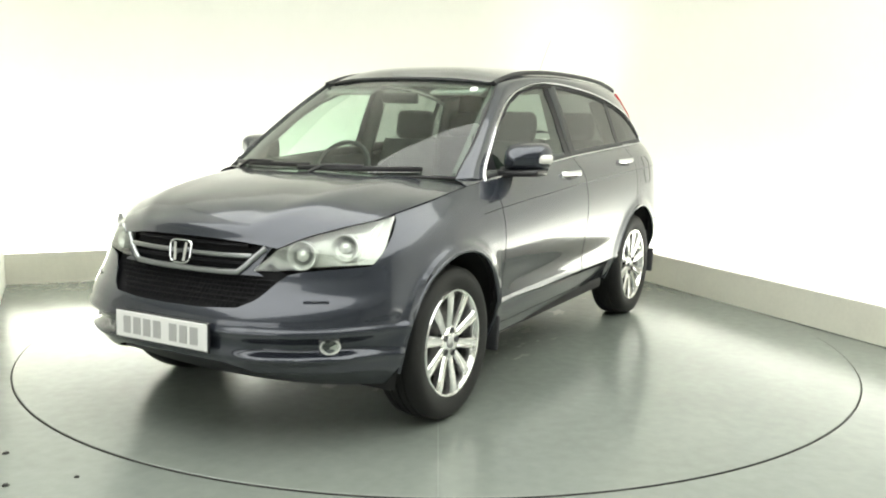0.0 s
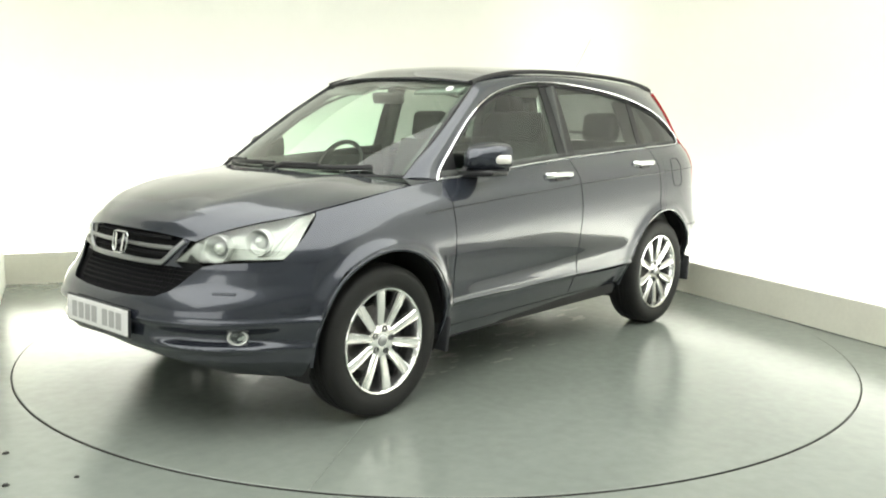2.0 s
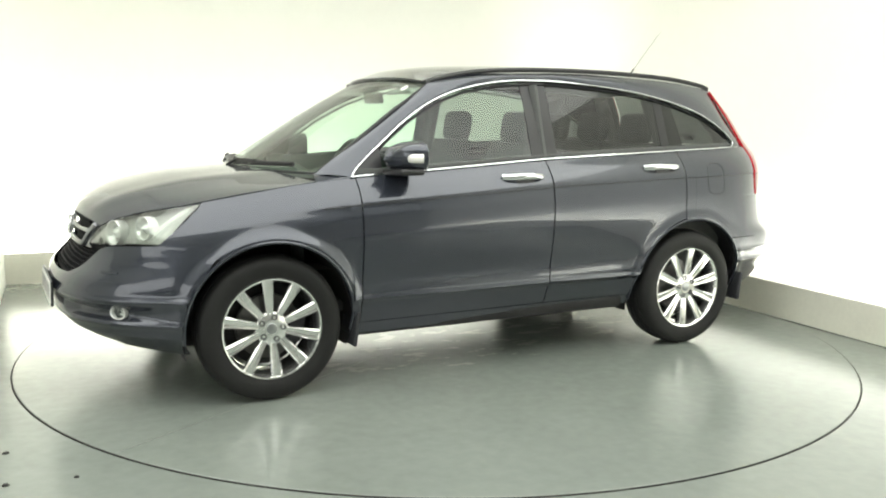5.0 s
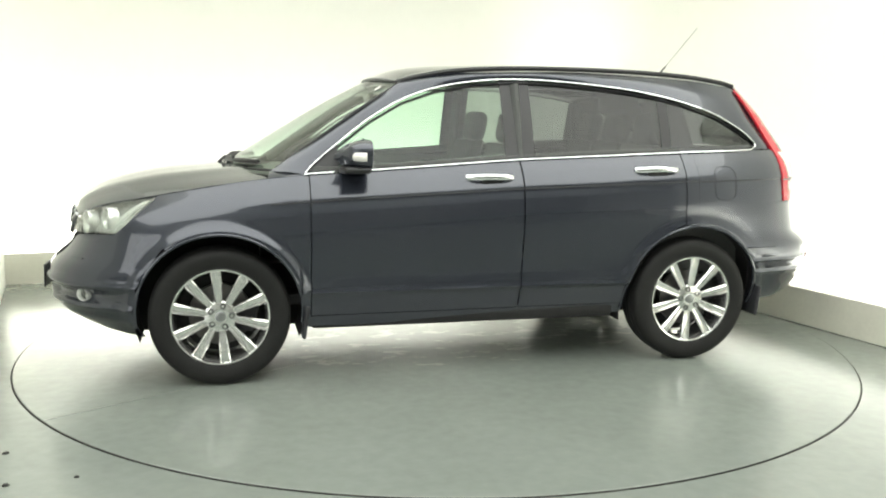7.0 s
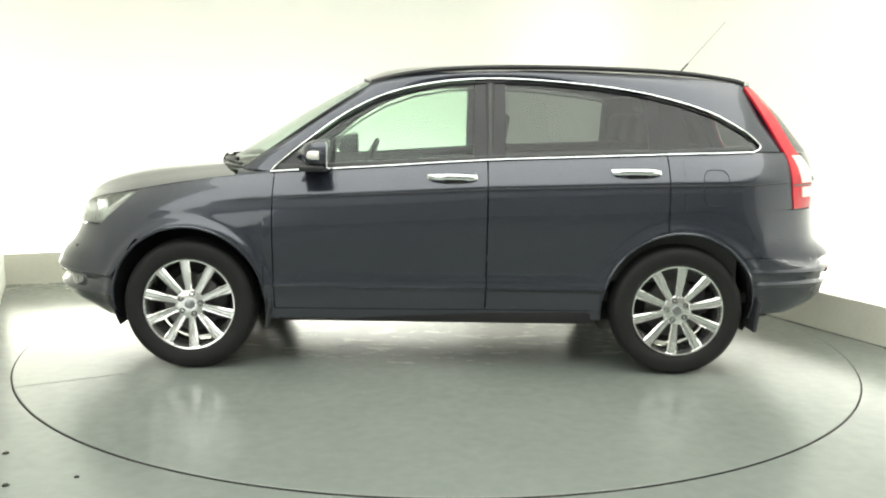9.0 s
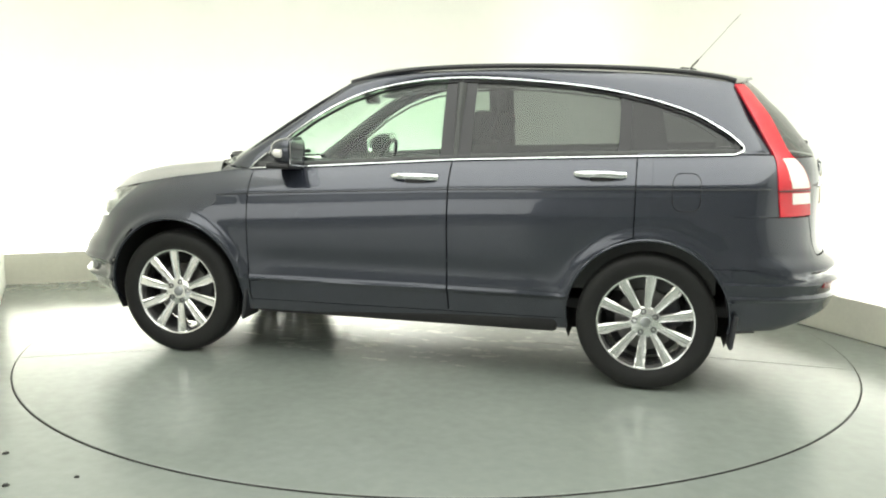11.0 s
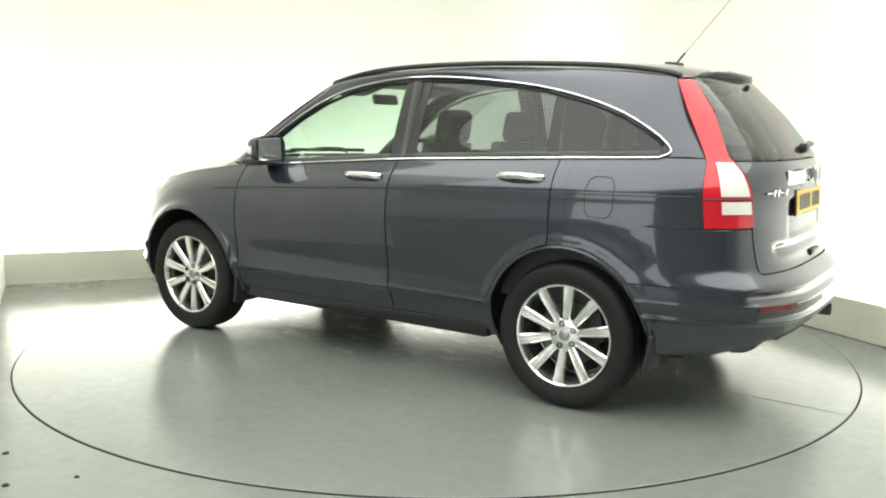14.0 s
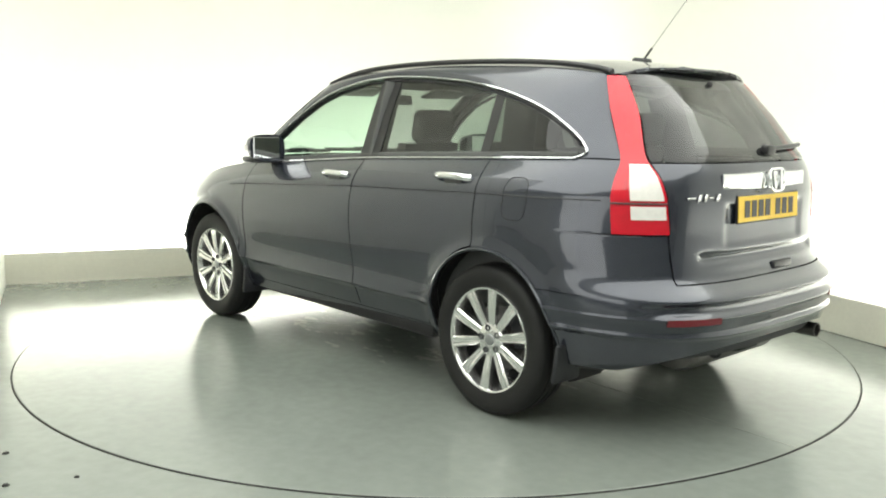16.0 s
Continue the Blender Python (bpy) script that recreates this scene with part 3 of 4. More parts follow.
def build_mirror(car, s):
    """A door mirror; s is 1 on the left and -1 on the right."""
    bm = bmesh.new()
    rows = []
    for k in range(9):
        f = k / 8
        xx = lerp(0.700, 0.560, f)
        k2 = math.sqrt(max(0.02, 1 - (1 - f) ** 2.6))
        row = []
        for j in range(25):
            a = TAU * j / 24
            c, sn = math.cos(a), math.sin(a)
            yy = 0.886 + 0.119 * k2 * math.copysign(abs(c) ** 0.6, c)
            zz = 1.168 + 0.010 * c + 0.080 * k2 * math.copysign(abs(sn) ** 0.65, sn) * (1 - 0.12 * c)
            row.append((xx + 0.04 * max(0, -c) * (1 - f), s * yy, zz))
        rows.append(row)
    vs = sheet(bm, rows)
    bm.faces.new(vs[0][:24])
    bm.faces.new(vs[-1][:24])
    bmesh.ops.remove_doubles(bm, verts=bm.verts, dist=1e-5)
    shell = part("door_mirror", bm, "paint", car, "dark grey door mirror with a clear indicator", sharp=50)
    bm = bmesh.new()
    box(bm, 0.006, 0.175, 0.125, Matrix.Translation((0.557, s * 0.897, 1.168)), 0.002, 1)
    part("mirror_glass", bm, "chrome", shell, "mirror glass", sharp=30)
    # clear indicator strip round the outer front
    bm = bmesh.new()
    pts = []
    for k in range(9):
        f = k / 8
        a = lerp(-35, 60, f)
        pts.append((0.598 + 0.085 * math.sin(radians(70 - a)) - 0.02, s * (0.895 + 0.118 * math.sin(radians(a + 30))), 1.165))
    tube(bm, pts, 0.022, 8, flat=0.45)
    part("mirror_indicator", bm, "clear_lens", shell, "clear indicator lens")
    bm = bmesh.new()
    box(bm, 0.135, 0.235, 0.034, pose(0.632, s * 0.870, 1.092, 3 * s, 0, 0), 0.014, 3)
    part("mirror_base", bm, "trim", shell, "black mirror underside")
    bm = bmesh.new()
    tube(bm, [(0.66, s * 0.765, 1.095), (0.64, s * 0.80, 1.095), (0.60, s * 0.86, 1.105)], 0.026, 10, flat=1.6)
    part("mirror_foot", bm, "trim", shell, "black mirror foot")


def build_handle(door, x, z, s):
    bm = bmesh.new()
    pts = []
    for k in range(11):
        f = k / 10
        xx = x + 0.125 * (1 - 2 * f)
        pts.append((xx, s * (side(xx, z).y + 0.004 + 0.032 * math.sin(f * math.pi) ** 0.5), z + 0.006 * math.sin(f * math.pi)))
    tube(bm, pts, 0.0155, 10, flat=0.62)
    part("door_handle", bm, "chrome", door, "chrome door handle")
    # black disc laid on the door for the shade behind the handle
    bm = bmesh.new()
    lathe(bm, [(0.001, 0.006), (0.9, 0.006), (1.0, -0.004), (0.001, -0.004)], 24, pose(x - 0.01, s * side(x, z - 0.02).y, z - 0.020) @ Matrix.Diagonal((0.062, s, 0.030, 1)))
    part("handle_shade", bm, "trim", door, "dark disc for the shade in the recess behind the handle")


def build_side(car, s):
    """All outer panels of one flank; s is 1 on the left and -1 on the right."""
    def rows_panel(name, x0, x1, z0, z1, nu, nv, label=""):
        def fn(u, v):
            zz = lerp(z0(0), 1.15, v)
            x = lerp(x0(zz), x1(zz), u)
            z = lerp(z0(x), z1(x), v)
            return side(x, z)
        return skin(name, fn, nu, nv, "paint", car, mirror=s, label=label)

    # doors
    front = rows_panel("front_door", lambda z: 0.853, lambda z: -0.273, lambda x: 0.338, lambda x: belt(x) - 0.004, 26, 92, "dark blue-grey metallic front door")
    arch_edge = lambda z: max(-1.228, -AXLE + math.sqrt(max(0.0, 0.411 ** 2 - (z - AZ) ** 2)))
    rear = rows_panel("rear_door", lambda z: -0.281, arch_edge, lambda x: 0.338, lambda x: belt(x) - 0.004, 26, 92, "dark blue-grey metallic rear door")
    build_handle(front, -0.09, 1.052, s)
    build_handle(rear, -1.055, 1.092, s)
    # sill below the doors
    skin("sill", lambda u, v: side(lerp(0.90, -0.91, u), lerp(0.275, 0.334, v)), 24, 5, "paint", car, mirror=s)

    # front wing
    def wing(u, v):
        x = lerp(0.859, 1.806, u)
        lo = max(0.338, arch_z(x)) if x < 1.545 else lerp(0.704, 0.768, (x - 1.545) / 0.261)
        if x < 1.31 - ARCH:
            lo = 0.30
        hi = belt(x) - 0.006 if x < 1.605 else lerp(0.948, 0.772, (x - 1.605) / 0.201)
        return side(x, lerp(lo, max(hi, lo + 0.001), v))
    skin("front_wing", wing, 70, 36, "paint", car, mirror=s, label="dark blue-grey metallic front wing")

    # rear quarter
    def quarter(u, v):
        z = lerp(0.652, 1.202, v)
        start = -AXLE - math.sqrt(max(0.0, ARCH ** 2 - (z - AZ) ** 2)) if z < AZ + ARCH else -AXLE
        a0 = th_of_x(start, z, True)
        a1 = th_of_x(lamp_front(z), z, True) if z > 0.905 else th_of_y(0.617, z, True)
        return wrap(lerp(a0, a1, u), z, True)
    q = skin("rear_quarter", quarter, 40, 60, "paint", car, mirror=s, label="dark blue-grey metallic rear quarter")
    skin("rear_quarter_front", lambda u, v: side(lerp(-1.234, -1.309, u), lerp(max(0.66, arch_z(lerp(-1.234, -1.309, u))), belt(-1.27) + 0.013, v)), 4, 40, "paint", car, mirror=s)
    # fuel flap only on the left
    if s > 0:
        bm = bmesh.new()
        ring = []
        for k in range(40):
            a = TAU * k / 40
            c, sn = math.cos(a), math.sin(a)
            x, z = -1.475 + 0.068 * math.copysign(abs(c) ** 0.55, c), 1.02 + 0.092 * math.copysign(abs(sn) ** 0.55, sn)
            p = side(x, z)
            ring.append((x, p.y + 0.0005, z))
        tube(bm, ring, 0.0020, 6, closed=True, up=(0, 1, 0))
        part("fuel_flap_seam", bm, "trim", q, "seam of the fuel flap")

    # pillar and roof side, from the window line to the roof edge
    lo, hi = blend([tuple(side(x, z)) for x, z in DLO]), blend(EDGE)

    def rail(u, v):
        a, b = lo(u), hi(u)
        p = a.lerp(b, v)
        out = Vector((0.35 if u < 0.35 else 0.0, 0.8, 0.45)).normalized()
        return p + out * (0.016 * math.sin(math.pi * v)) * (1 - 0.5 * u)
    skin("roof_side", rail, 120, 8, "paint", car, mirror=s, label="dark blue-grey pillar and roof side", thick=0.006)

    # chrome line round the windows
    bm = bmesh.new()
    loop = [lo(k / 150) for k in range(151)]
    loop += [side(x, belt(x)) for x in np.linspace(-1.66, 0.84, 60)]
    loop = [(p.x, s * (p.y + 0.003), p.z) for p in loop]
    tube(bm, loop, 0.0088, 8, flat=0.6, closed=True, up=(0, 1, 0))
    part("window_trim", bm, "chrome", car, "chrome trim line round the side windows")

    # glass and pillars between the window line
    def pane(name, xa, xb, mat, inset, label, nu=26, slope=0.0):
        def fn(u, v):
            x = lerp(xa, xb, u)
            lo2, hi2 = belt(x) - 0.002, max(belt(x), dlo_top(x) - 0.002)
            z = lerp(lo2, hi2, v)
            return side(x + slope * (v - 0.5), z, inset)
        return skin(name, fn, nu, 12, mat, car, thick=0.0 if mat in ("glass", "privacy", "quarter") else 0.004, mirror=s, label=label)
    pane("front_door_glass", 0.70, -0.205, "glass", 0.010, "green-tinted front door glass")
    pane("rear_door_glass", -0.372, -1.135, "privacy", 0.010, "dark privacy glass of the rear door")
    pane("quarter_glass", -1.195, -1.738, "quarter", 0.008, "dark privacy quarter glass")
    pane("mirror_sail", 0.872, 0.700, "trim", 0.006, "black corner behind the mirror", 8)
    pane("centre_pillar", -0.205, -0.287, "trim", 0.005, "black centre pillar", 4)
    pane("centre_pillar_rear", -0.290, -0.372, "trim", 0.005, "black centre pillar", 4)
    pane("rear_pillar", -1.135, -1.195, "trim", 0.007, "black pillar beside the quarter glass", 4)
    # black frame inside the glass, along the top
    bm = bmesh.new()
    inner = [(x, s * (side(x, dlo_top(x) - 0.022).y - 0.016), dlo_top(x) - 0.022) for x in np.linspace(0.70, -1.70, 90)]
    tube(bm, inner, 0.020, 8, flat=0.35, up=(0, 1, 0))
    part("window_frame", bm, "trim", car, "black window frame")
    bm = bmesh.new()
    inner = [(x, s * (side(x, belt(x)).y - 0.030), belt(x) + 0.006) for x in np.linspace(0.80, -1.70, 60)]
    tube(bm, inner, 0.024, 8, flat=0.8)
    part("door_capping", bm, "inner", car, "grey inner door capping")

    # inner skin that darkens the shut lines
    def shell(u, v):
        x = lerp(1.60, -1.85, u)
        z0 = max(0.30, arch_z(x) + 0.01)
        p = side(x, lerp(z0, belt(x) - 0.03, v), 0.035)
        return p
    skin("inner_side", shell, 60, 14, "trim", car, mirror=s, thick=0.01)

    # pressed line along the flank: its shade, laid in as a thin dark tube
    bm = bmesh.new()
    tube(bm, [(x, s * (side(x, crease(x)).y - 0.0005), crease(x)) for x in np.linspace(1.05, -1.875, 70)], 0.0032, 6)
    part("swage_shade", bm, "trim", car, "thin dark tube for the shade of the pressed line along the flank")
    # roof rail
    bm = bmesh.new()
    pts = [(x, s * y, z) for x, y, z in ((0.36, 0.560, 1.552), (0.20, 0.556, 1.592), (0.0, 0.555, 1.622), (-0.3, 0.556, 1.640), (-0.7, 0.552, 1.645), (-1.1, 0.545, 1.637), (-1.4, 0.538, 1.620), (-1.62, 0.53, 1.592), (-1.70, 0.525, 1.572))]
    c = blend(pts)
    tube(bm, [c(k / 40) for k in range(41)], 0.0135, 10, flat=1.1)
    part("roof_rail", bm, "trim", car, "black roof rail")

    # wheel arches, flaps, wheels
    for e in (1, -1):
        ax = e * AXLE
        bm = bmesh.new()
        rows = []
        for k in range(25):
            a = radians(lerp(-20, 200, k / 24))
            r = ARCH + 0.012
            x, z = ax + r * math.cos(a), AZ + r * math.sin(a)
            yo = side(x, max(z, 0.26)).y - 0.004
            rows.append([(x, s * yo, z), (x, s * (yo - 0.05), z + 0.01 * math.sin(a)), (x, s * 0.52, z), (ax + (x - ax) * 0.2, s * 0.50, z if z < 0.4 else lerp(0.4, z, 0.4))])
        sheet(bm, rows)
        part("wheel_arch_liner", bm, "liner", car, "dark wheel arch liner")
        # painted lip round the arch
        bm = bmesh.new()
        lip = []
        for k in range(33):
            a = radians(lerp(-8, 188, k / 32))
            x, z = ax + (ARCH + 0.004) * math.cos(a), AZ + (ARCH + 0.004) * math.sin(a)
            lip.append((x, s * (side(x, max(0.24, z)).y - 0.002), z))
        tube(bm, lip, 0.009, 8, up=(0, 1, 0))
        part("wheel_arch_lip", bm, "paint", car)
    for x, z0, z1, w, name in ((0.885, 0.225, 0.40, 0.19, "front_mudflap"), (-1.735, 0.245, 0.42, 0.17, "rear_mudflap")):
        bm = bmesh.new()
        box(bm, 0.022, w, z1 - z0, pose(x, s * (0.885 - w / 2), (z0 + z1) / 2, 0, -7, 0), 0.010, 3)
        part(name, bm, "plastic", car, "dark plastic mudflap")


def build_front(car):
    def bumper(u, v):
        p = 2 * u - 1
        a = abs(p)
        # the corner stops at the wheel arch
        zc = lerp(0.24, 0.70, v)
        edge = AXLE + math.sqrt(max(0, ARCH ** 2 - (zc - AZ) ** 2))
        th = a * th_of_x(edge, zc)
        y = 0.88 * math.sin(radians(th)) ** 0.8
        top = float(np.interp(y, [0, 0.15, 0.30, 0.36, 0.42, 0.46, 0.52, 0.60, 0.76, 0.84, 0.90], [0.595, 0.598, 0.607, 0.636, 0.704, 0.734, 0.748, 0.756, 0.768, 0.748, 0.702]))
        low = float(np.interp(y, [0, 0.25, 0.42, 0.55, 0.75, 0.9], [0.395, 0.385, 0.330, 0.272, 0.250, 0.245]))
        z = lerp(low, top, v)
        q = wrap(math.copysign(th, p), z)
        d = 0.0
        # the hollow round the fog lamp, the ridge above it and the lip below it
        win = min(1, max(0, (y - 0.30) / 0.12)) * min(1, max(0, (0.80 - y) / 0.10))
        d -= 0.030 * win * math.exp(-((z - 0.455) / 0.030) ** 4)
        d += 0.014 * min(1, y / 0.3) * math.exp(-((z - 0.515) / 0.018) ** 2)
        d += 0.012 * math.exp(-((z - (0.405 + 0.02 * (0.6 - y))) / 0.016) ** 2) * min(1, max(0, (y - 0.3) / 0.1))
        d -= 0.45 * max(0.0, 0.345 - z)
        n = Vector((q.x - 1.2, q.y * 0.8, 0)).normalized()
        return q + n * d
    b = skin("front_bumper", bumper, 120, 60, "paint", car, thick=0.006, label="dark blue-grey front bumper", inward=(1.2, 0, 0.5))
    # lower intake and skid
    def chin(u, v):
        y = lerp(-0.56, 0.56, u)
        z = lerp(0.245, float(np.interp(abs(y), [0, 0.25, 0.42, 0.56], [0.40, 0.39, 0.33, 0.268])), v)
        q = wrap(math.copysign(th_of_y(abs(y), z), y), z)
        return (q.x - 0.045 - 0.06 * (1 - v), q.y, z)
    skin("lower_intake", chin, 40, 8, "plastic", car, thick=0.02, label="dark plastic lower intake", inward=(1.2, 0, 0.5))
    for s in (1, -1):
        # fog lamp, side slit, washer cover
        th = th_of_y(0.685, 0.456)
        p = wrap(s * th, 0.456)
        out = Vector((p.x - 1.35, p.y * 0.9, 0.0)).normalized()
        m = plane_at(p - out * 0.034, out)
        bm = bmesh.new()
        lathe(bm, [(0.001, 0.004), (0.030, 0.004), (0.036, 0.020), (0.042, 0.022), (0.044, 0.010), (0.044, -0.02), (0.001, -0.02)], 28,
              m @ Matrix.Rotation(radians(90), 4, "X") @ Matrix.Diagonal((1.0, 1, 0.75, 1)))
        fog = part("fog_lamp", bm, "reflector", car, "round chrome-ringed fog lamp", sharp=30)
        bm = bmesh.new()
        lathe(bm, [(0.001, 0.024), (0.02, 0.022), (0.036, 0.016), (0.001, 0.012)], 24, m @ Matrix.Rotation(radians(90), 4, "X") @ Matrix.Diagonal((1.0, 1, 0.75, 1)))
        part("fog_lens", bm, "lens", fog, "clear fog lamp lens")
        bm = bmesh.new()
        pts = []
        for y in np.linspace(0.585, 0.665, 6):
            q = wrap(s * th_of_y(float(y), 0.632), 0.632)
            pts.append((q.x - 0.003, q.y - s * 0.001, 0.632))
        tube(bm, pts, 0.013, 8, flat=0.35)
        part("washer_cover", bm, "paint", car)

        # headlamp: housing, reflectors, clear lens
        def region(u, v, s=s, inset=0.0):
            q = headlamp_point(u, v, inset)
            return Vector((q.x, s * q.y, q.z))
        skin("headlamp", lambda u, v: region(u, v), 30, 14, "lens", car, thick=0.003, label="clear headlamp lens", inward=(1.2, 0, 0.7))
        hous = skin("headlamp_housing", lambda u, v: region(u, v, inset=0.055 * math.sin(math.pi * min(1, u * 1.0 + 0.02)) ** 0.5), 30, 14, "lamp_base", car, thick=0.004, label="silver headlamp housing", inward=(1.2, 0, 0.7))
        for y, z, r in ((0.500, 0.808, 0.056), (0.632, 0.838, 0.054)):
            q = wrap(th_of_y(y + 0.03, z), z)
            out = Vector((1.0, 0.45, 0.05)).normalized()
            c0 = Vector((q.x, s * q.y, z))
            o = Vector((out.x, s * out.y, out.z))
            mm = plane_at(c0 - o * 0.046, o) @ Matrix.Rotation(radians(90), 4, "X")
            bm = bmesh.new()
            lathe(bm, [(r * 0.45, -0.02), (r * 0.75, 0.0), (r * 0.95, 0.028), (r * 1.05, 0.030), (r * 1.06, -0.02)], 32, mm)
            ref = part("reflector", bm, "reflector", hous, "chrome lamp reflector")
            bm = bmesh.new()
            lathe(bm, [(0.001, 0.026), (r * 0.28, 0.021), (r * 0.48, 0.004), (r * 0.53, -0.02)], 28, mm)
            part("projector_lens", bm, "reflector", ref, "projector lens")
            bm = bmesh.new()
            lathe(bm, [(r * 0.52, 0.004), (r * 0.58, 0.008), (r * 0.61, 0.0), (r * 0.52, -0.01)], 28, mm)
            part("projector_ring", bm, "satin", ref, "satin projector ring")
        # outer white indicator reflector
        def inner(u, v):
            return region(0.80 + 0.18 * u, 0.10 + 0.82 * v, inset=0.030 + 0.006 * math.sin(u * 22))
        skin("side_reflector", lambda u, v: inner(u, v), 30, 6, "reflector", hous, thick=0.003, inward=(1.2, 0, 0.7))

    # grille: dark mesh, satin bars
    def mesh_back(u, v):
        y = lerp(-0.50, 0.50, u)
        z = lerp(0.580, 0.862 - 0.13 * min(1, max(0, (abs(y) - 0.30) / 0.15)), v)
        q = wrap(math.copysign(th_of_y(abs(y), z), y), z)
        return (q.x - 0.035, y, z)
    g = skin("grille", mesh_back, 30, 14, "mesh", car, thick=0.01, label="black front grille", inward=(1.2, 0, 0.7))

    def front_pt(y, z, out=0.0):
        q = wrap(math.copysign(th_of_y(abs(y), z), y), z)
        return (q.x + out, y, z)
    # mesh bars below, in rows
    for z in (0.620, 0.637, 0.654, 0.671, 0.688, 0.705):
        bm = bmesh.new()
        tube(bm, [front_pt(float(y), z, -0.022) for y in np.linspace(-0.30 - (z - 0.6) * 1.5, 0.30 + (z - 0.6) * 1.5, 25)], 0.0035, 6)
        part("grille_mesh_bar", bm, "mesh", g)
    for y in np.linspace(-0.36, 0.36, 33):
        bm = bmesh.new()
        tube(bm, [front_pt(float(y), z, -0.024) for z in (0.600 + 0.05 * max(0, abs(float(y)) - 0.30) / 0.06, 0.665, 0.714)], 0.003, 6)
        part("grille_mesh_bar", bm, "mesh", g)
    # upper grille frame and middle bar
    for z0, rise, yb, r in ((0.730, 0.006, 0.285, 0.013), (0.798, 0.004, 0.340, 0.010)):
        bm = bmesh.new()
        tube(bm, [front_pt(float(y), z0 + rise * (abs(y) / yb) ** 3, 0.004) for y in np.linspace(-yb, yb, 33)], r, 8, flat=0.8)
        part("grille_bar", bm, "satin", g, "satin silver grille bar")
    for s in (1, -1):
        bm = bmesh.new()
        tube(bm, [front_pt(s * 0.278, 0.732, 0.004), front_pt(s * 0.312, 0.758, 0.004), front_pt(s * 0.352, 0.798, 0.003), front_pt(s * 0.392, 0.836, 0.001)], 0.012, 8, flat=0.8)
        part("grille_bar", bm, "satin", g, "satin silver grille bar")
        # painted corner between grille and headlamp
        def fill(u, v, s=s):
            z = lerp(0.724, 0.838, v)
            y0 = 0.283 + 0.107 * v
            y = lerp(y0, max(y0 + 0.002, 0.400 if z < 0.742 else 0.356 + (z - 0.742) * 0.60), u)
            q = wrap(th_of_y(y, z), z)
            return (q.x - 0.004, s * y, z)
        skin("nose_corner", fill, 6, 6, "paint", car, inward=(1.2, 0, 0.7))
    for z in (0.766, 0.838):
        bm = bmesh.new()
        tube(bm, [front_pt(float(y), z, -0.012) for y in np.linspace(-0.31, 0.31, 21)], 0.008, 6, flat=1.6)
        part("grille_slat", bm, "mesh", g, "black grille slat")
    emblem(car, plane_at((2.098, 0, 0.797), (1, 0, 0.18)), 0.096)
    number_plate(car, plane_at((2.226, 0, 0.488), (1, 0, 0.03)), "plate_w", "glare_ink", "white front number plate in a black holder", "front_number_plate")

    # bonnet
    C = blend([(2.076, 0, 0.864), (2.046, 0, 0.918), (1.955, 0, 0.978), (1.83, 0, 1.022), (1.63, 0, 1.062), (1.44, 0, 1.082), (1.28, 0, 1.094)])
    E = blend([tuple(headlamp_point(0.11, 1.0, 0.003) + Vector((0, 0, 0.006)))] + [tuple(headlamp_point(u, 1.0, 0.003) + Vector((0, 0, 0.005))) for u in (0.24, 0.44, 0.70)] + [tuple(side(x, belt(x) - 0.003) - Vector((0, 0.006, 0))) for x in (1.60, 1.33, 1.06)])

    def bonnet(u, v):
        w = 2 * v - 1
        a = abs(w)
        c, e = C(u), E(u)
        ridge = 0.008 * math.exp(-((a - 0.62) / 0.12) ** 2) * min(1, u * 4)
        return Vector((lerp(c.x, e.x, a ** 2.0), e.y * w, lerp(c.z, e.z, a ** 2.6) + ridge))
    skin("bonnet", bonnet, 50, 60, "paint", car, thick=0.008, label="dark blue-grey metallic bonnet", inward=(1.2, 0, 0.5))
    for s in (1, -1):
        def corner(u, v, s=s):
            a = side(lerp(1.062, 0.862, u), belt(lerp(1.062, 0.862, u)) - 0.004)
            b = Vector((1.052, 0.712, 1.078)).lerp(Vector((0.885, 0.772, 1.068)), u)
            p = a.lerp(b, v)
            return Vector((p.x, s * p.y, p.z + 0.004 * math.sin(math.pi * v)))
        skin("scuttle_corner", corner, 6, 4, "paint", car, inward=(0.8, 0, 0.7))
    # cowl and wipers
    def cowl(u, v):
        w = 2 * u - 1
        a = abs(w)
        return Vector((lerp(1.31, 1.00, a ** 2) - 0.10 * v, 0.715 * w, lerp(1.066, 1.052, a ** 2) + 0.004 * v))
    skin("cowl", cowl, 30, 4, "trim", car, thick=0.02, label="black cowl below the windscreen")
    # windscreen
    WC = blend([(1.285, 0, 1.078), (1.00, 0, 1.255), (0.715, 0, 1.425), (0.432, 0, 1.574)])
    WE = blend([(1.030, 0.710, 1.078), (0.797, 0.679, 1.243), (0.566, 0.630, 1.402), (0.338, 0.574, 1.545)])

    def screen(u, v):
        w = 2 * v - 1
        a = abs(w)
        c, e = WC(u), WE(u)
        return Vector((lerp(c.x, e.x, a ** 2.2), e.y * w, lerp(c.z, e.z, a ** 2.2)))
    skin("windscreen", screen, 24, 40, "windscreen", car, thick=0, label="clear green-tinted windscreen", inward=(0.2, 0, 1.0))
    for v0, v1, u0, u1 in ((0.07, 0.50, 0.035, 0.055), (0.46, 0.90, 0.030, 0.050)):
        bm = bmesh.new()
        pts = [screen(lerp(u0, u1, k / 12), lerp(v0, v1, k / 12)) + Vector((0.010, 0, 0.016)) for k in range(13)]
        tube(bm, pts, 0.0125, 8, flat=0.8)
        blade = part("wiper", bm, "trim", car, "black windscreen wiper")
        bm = bmesh.new()
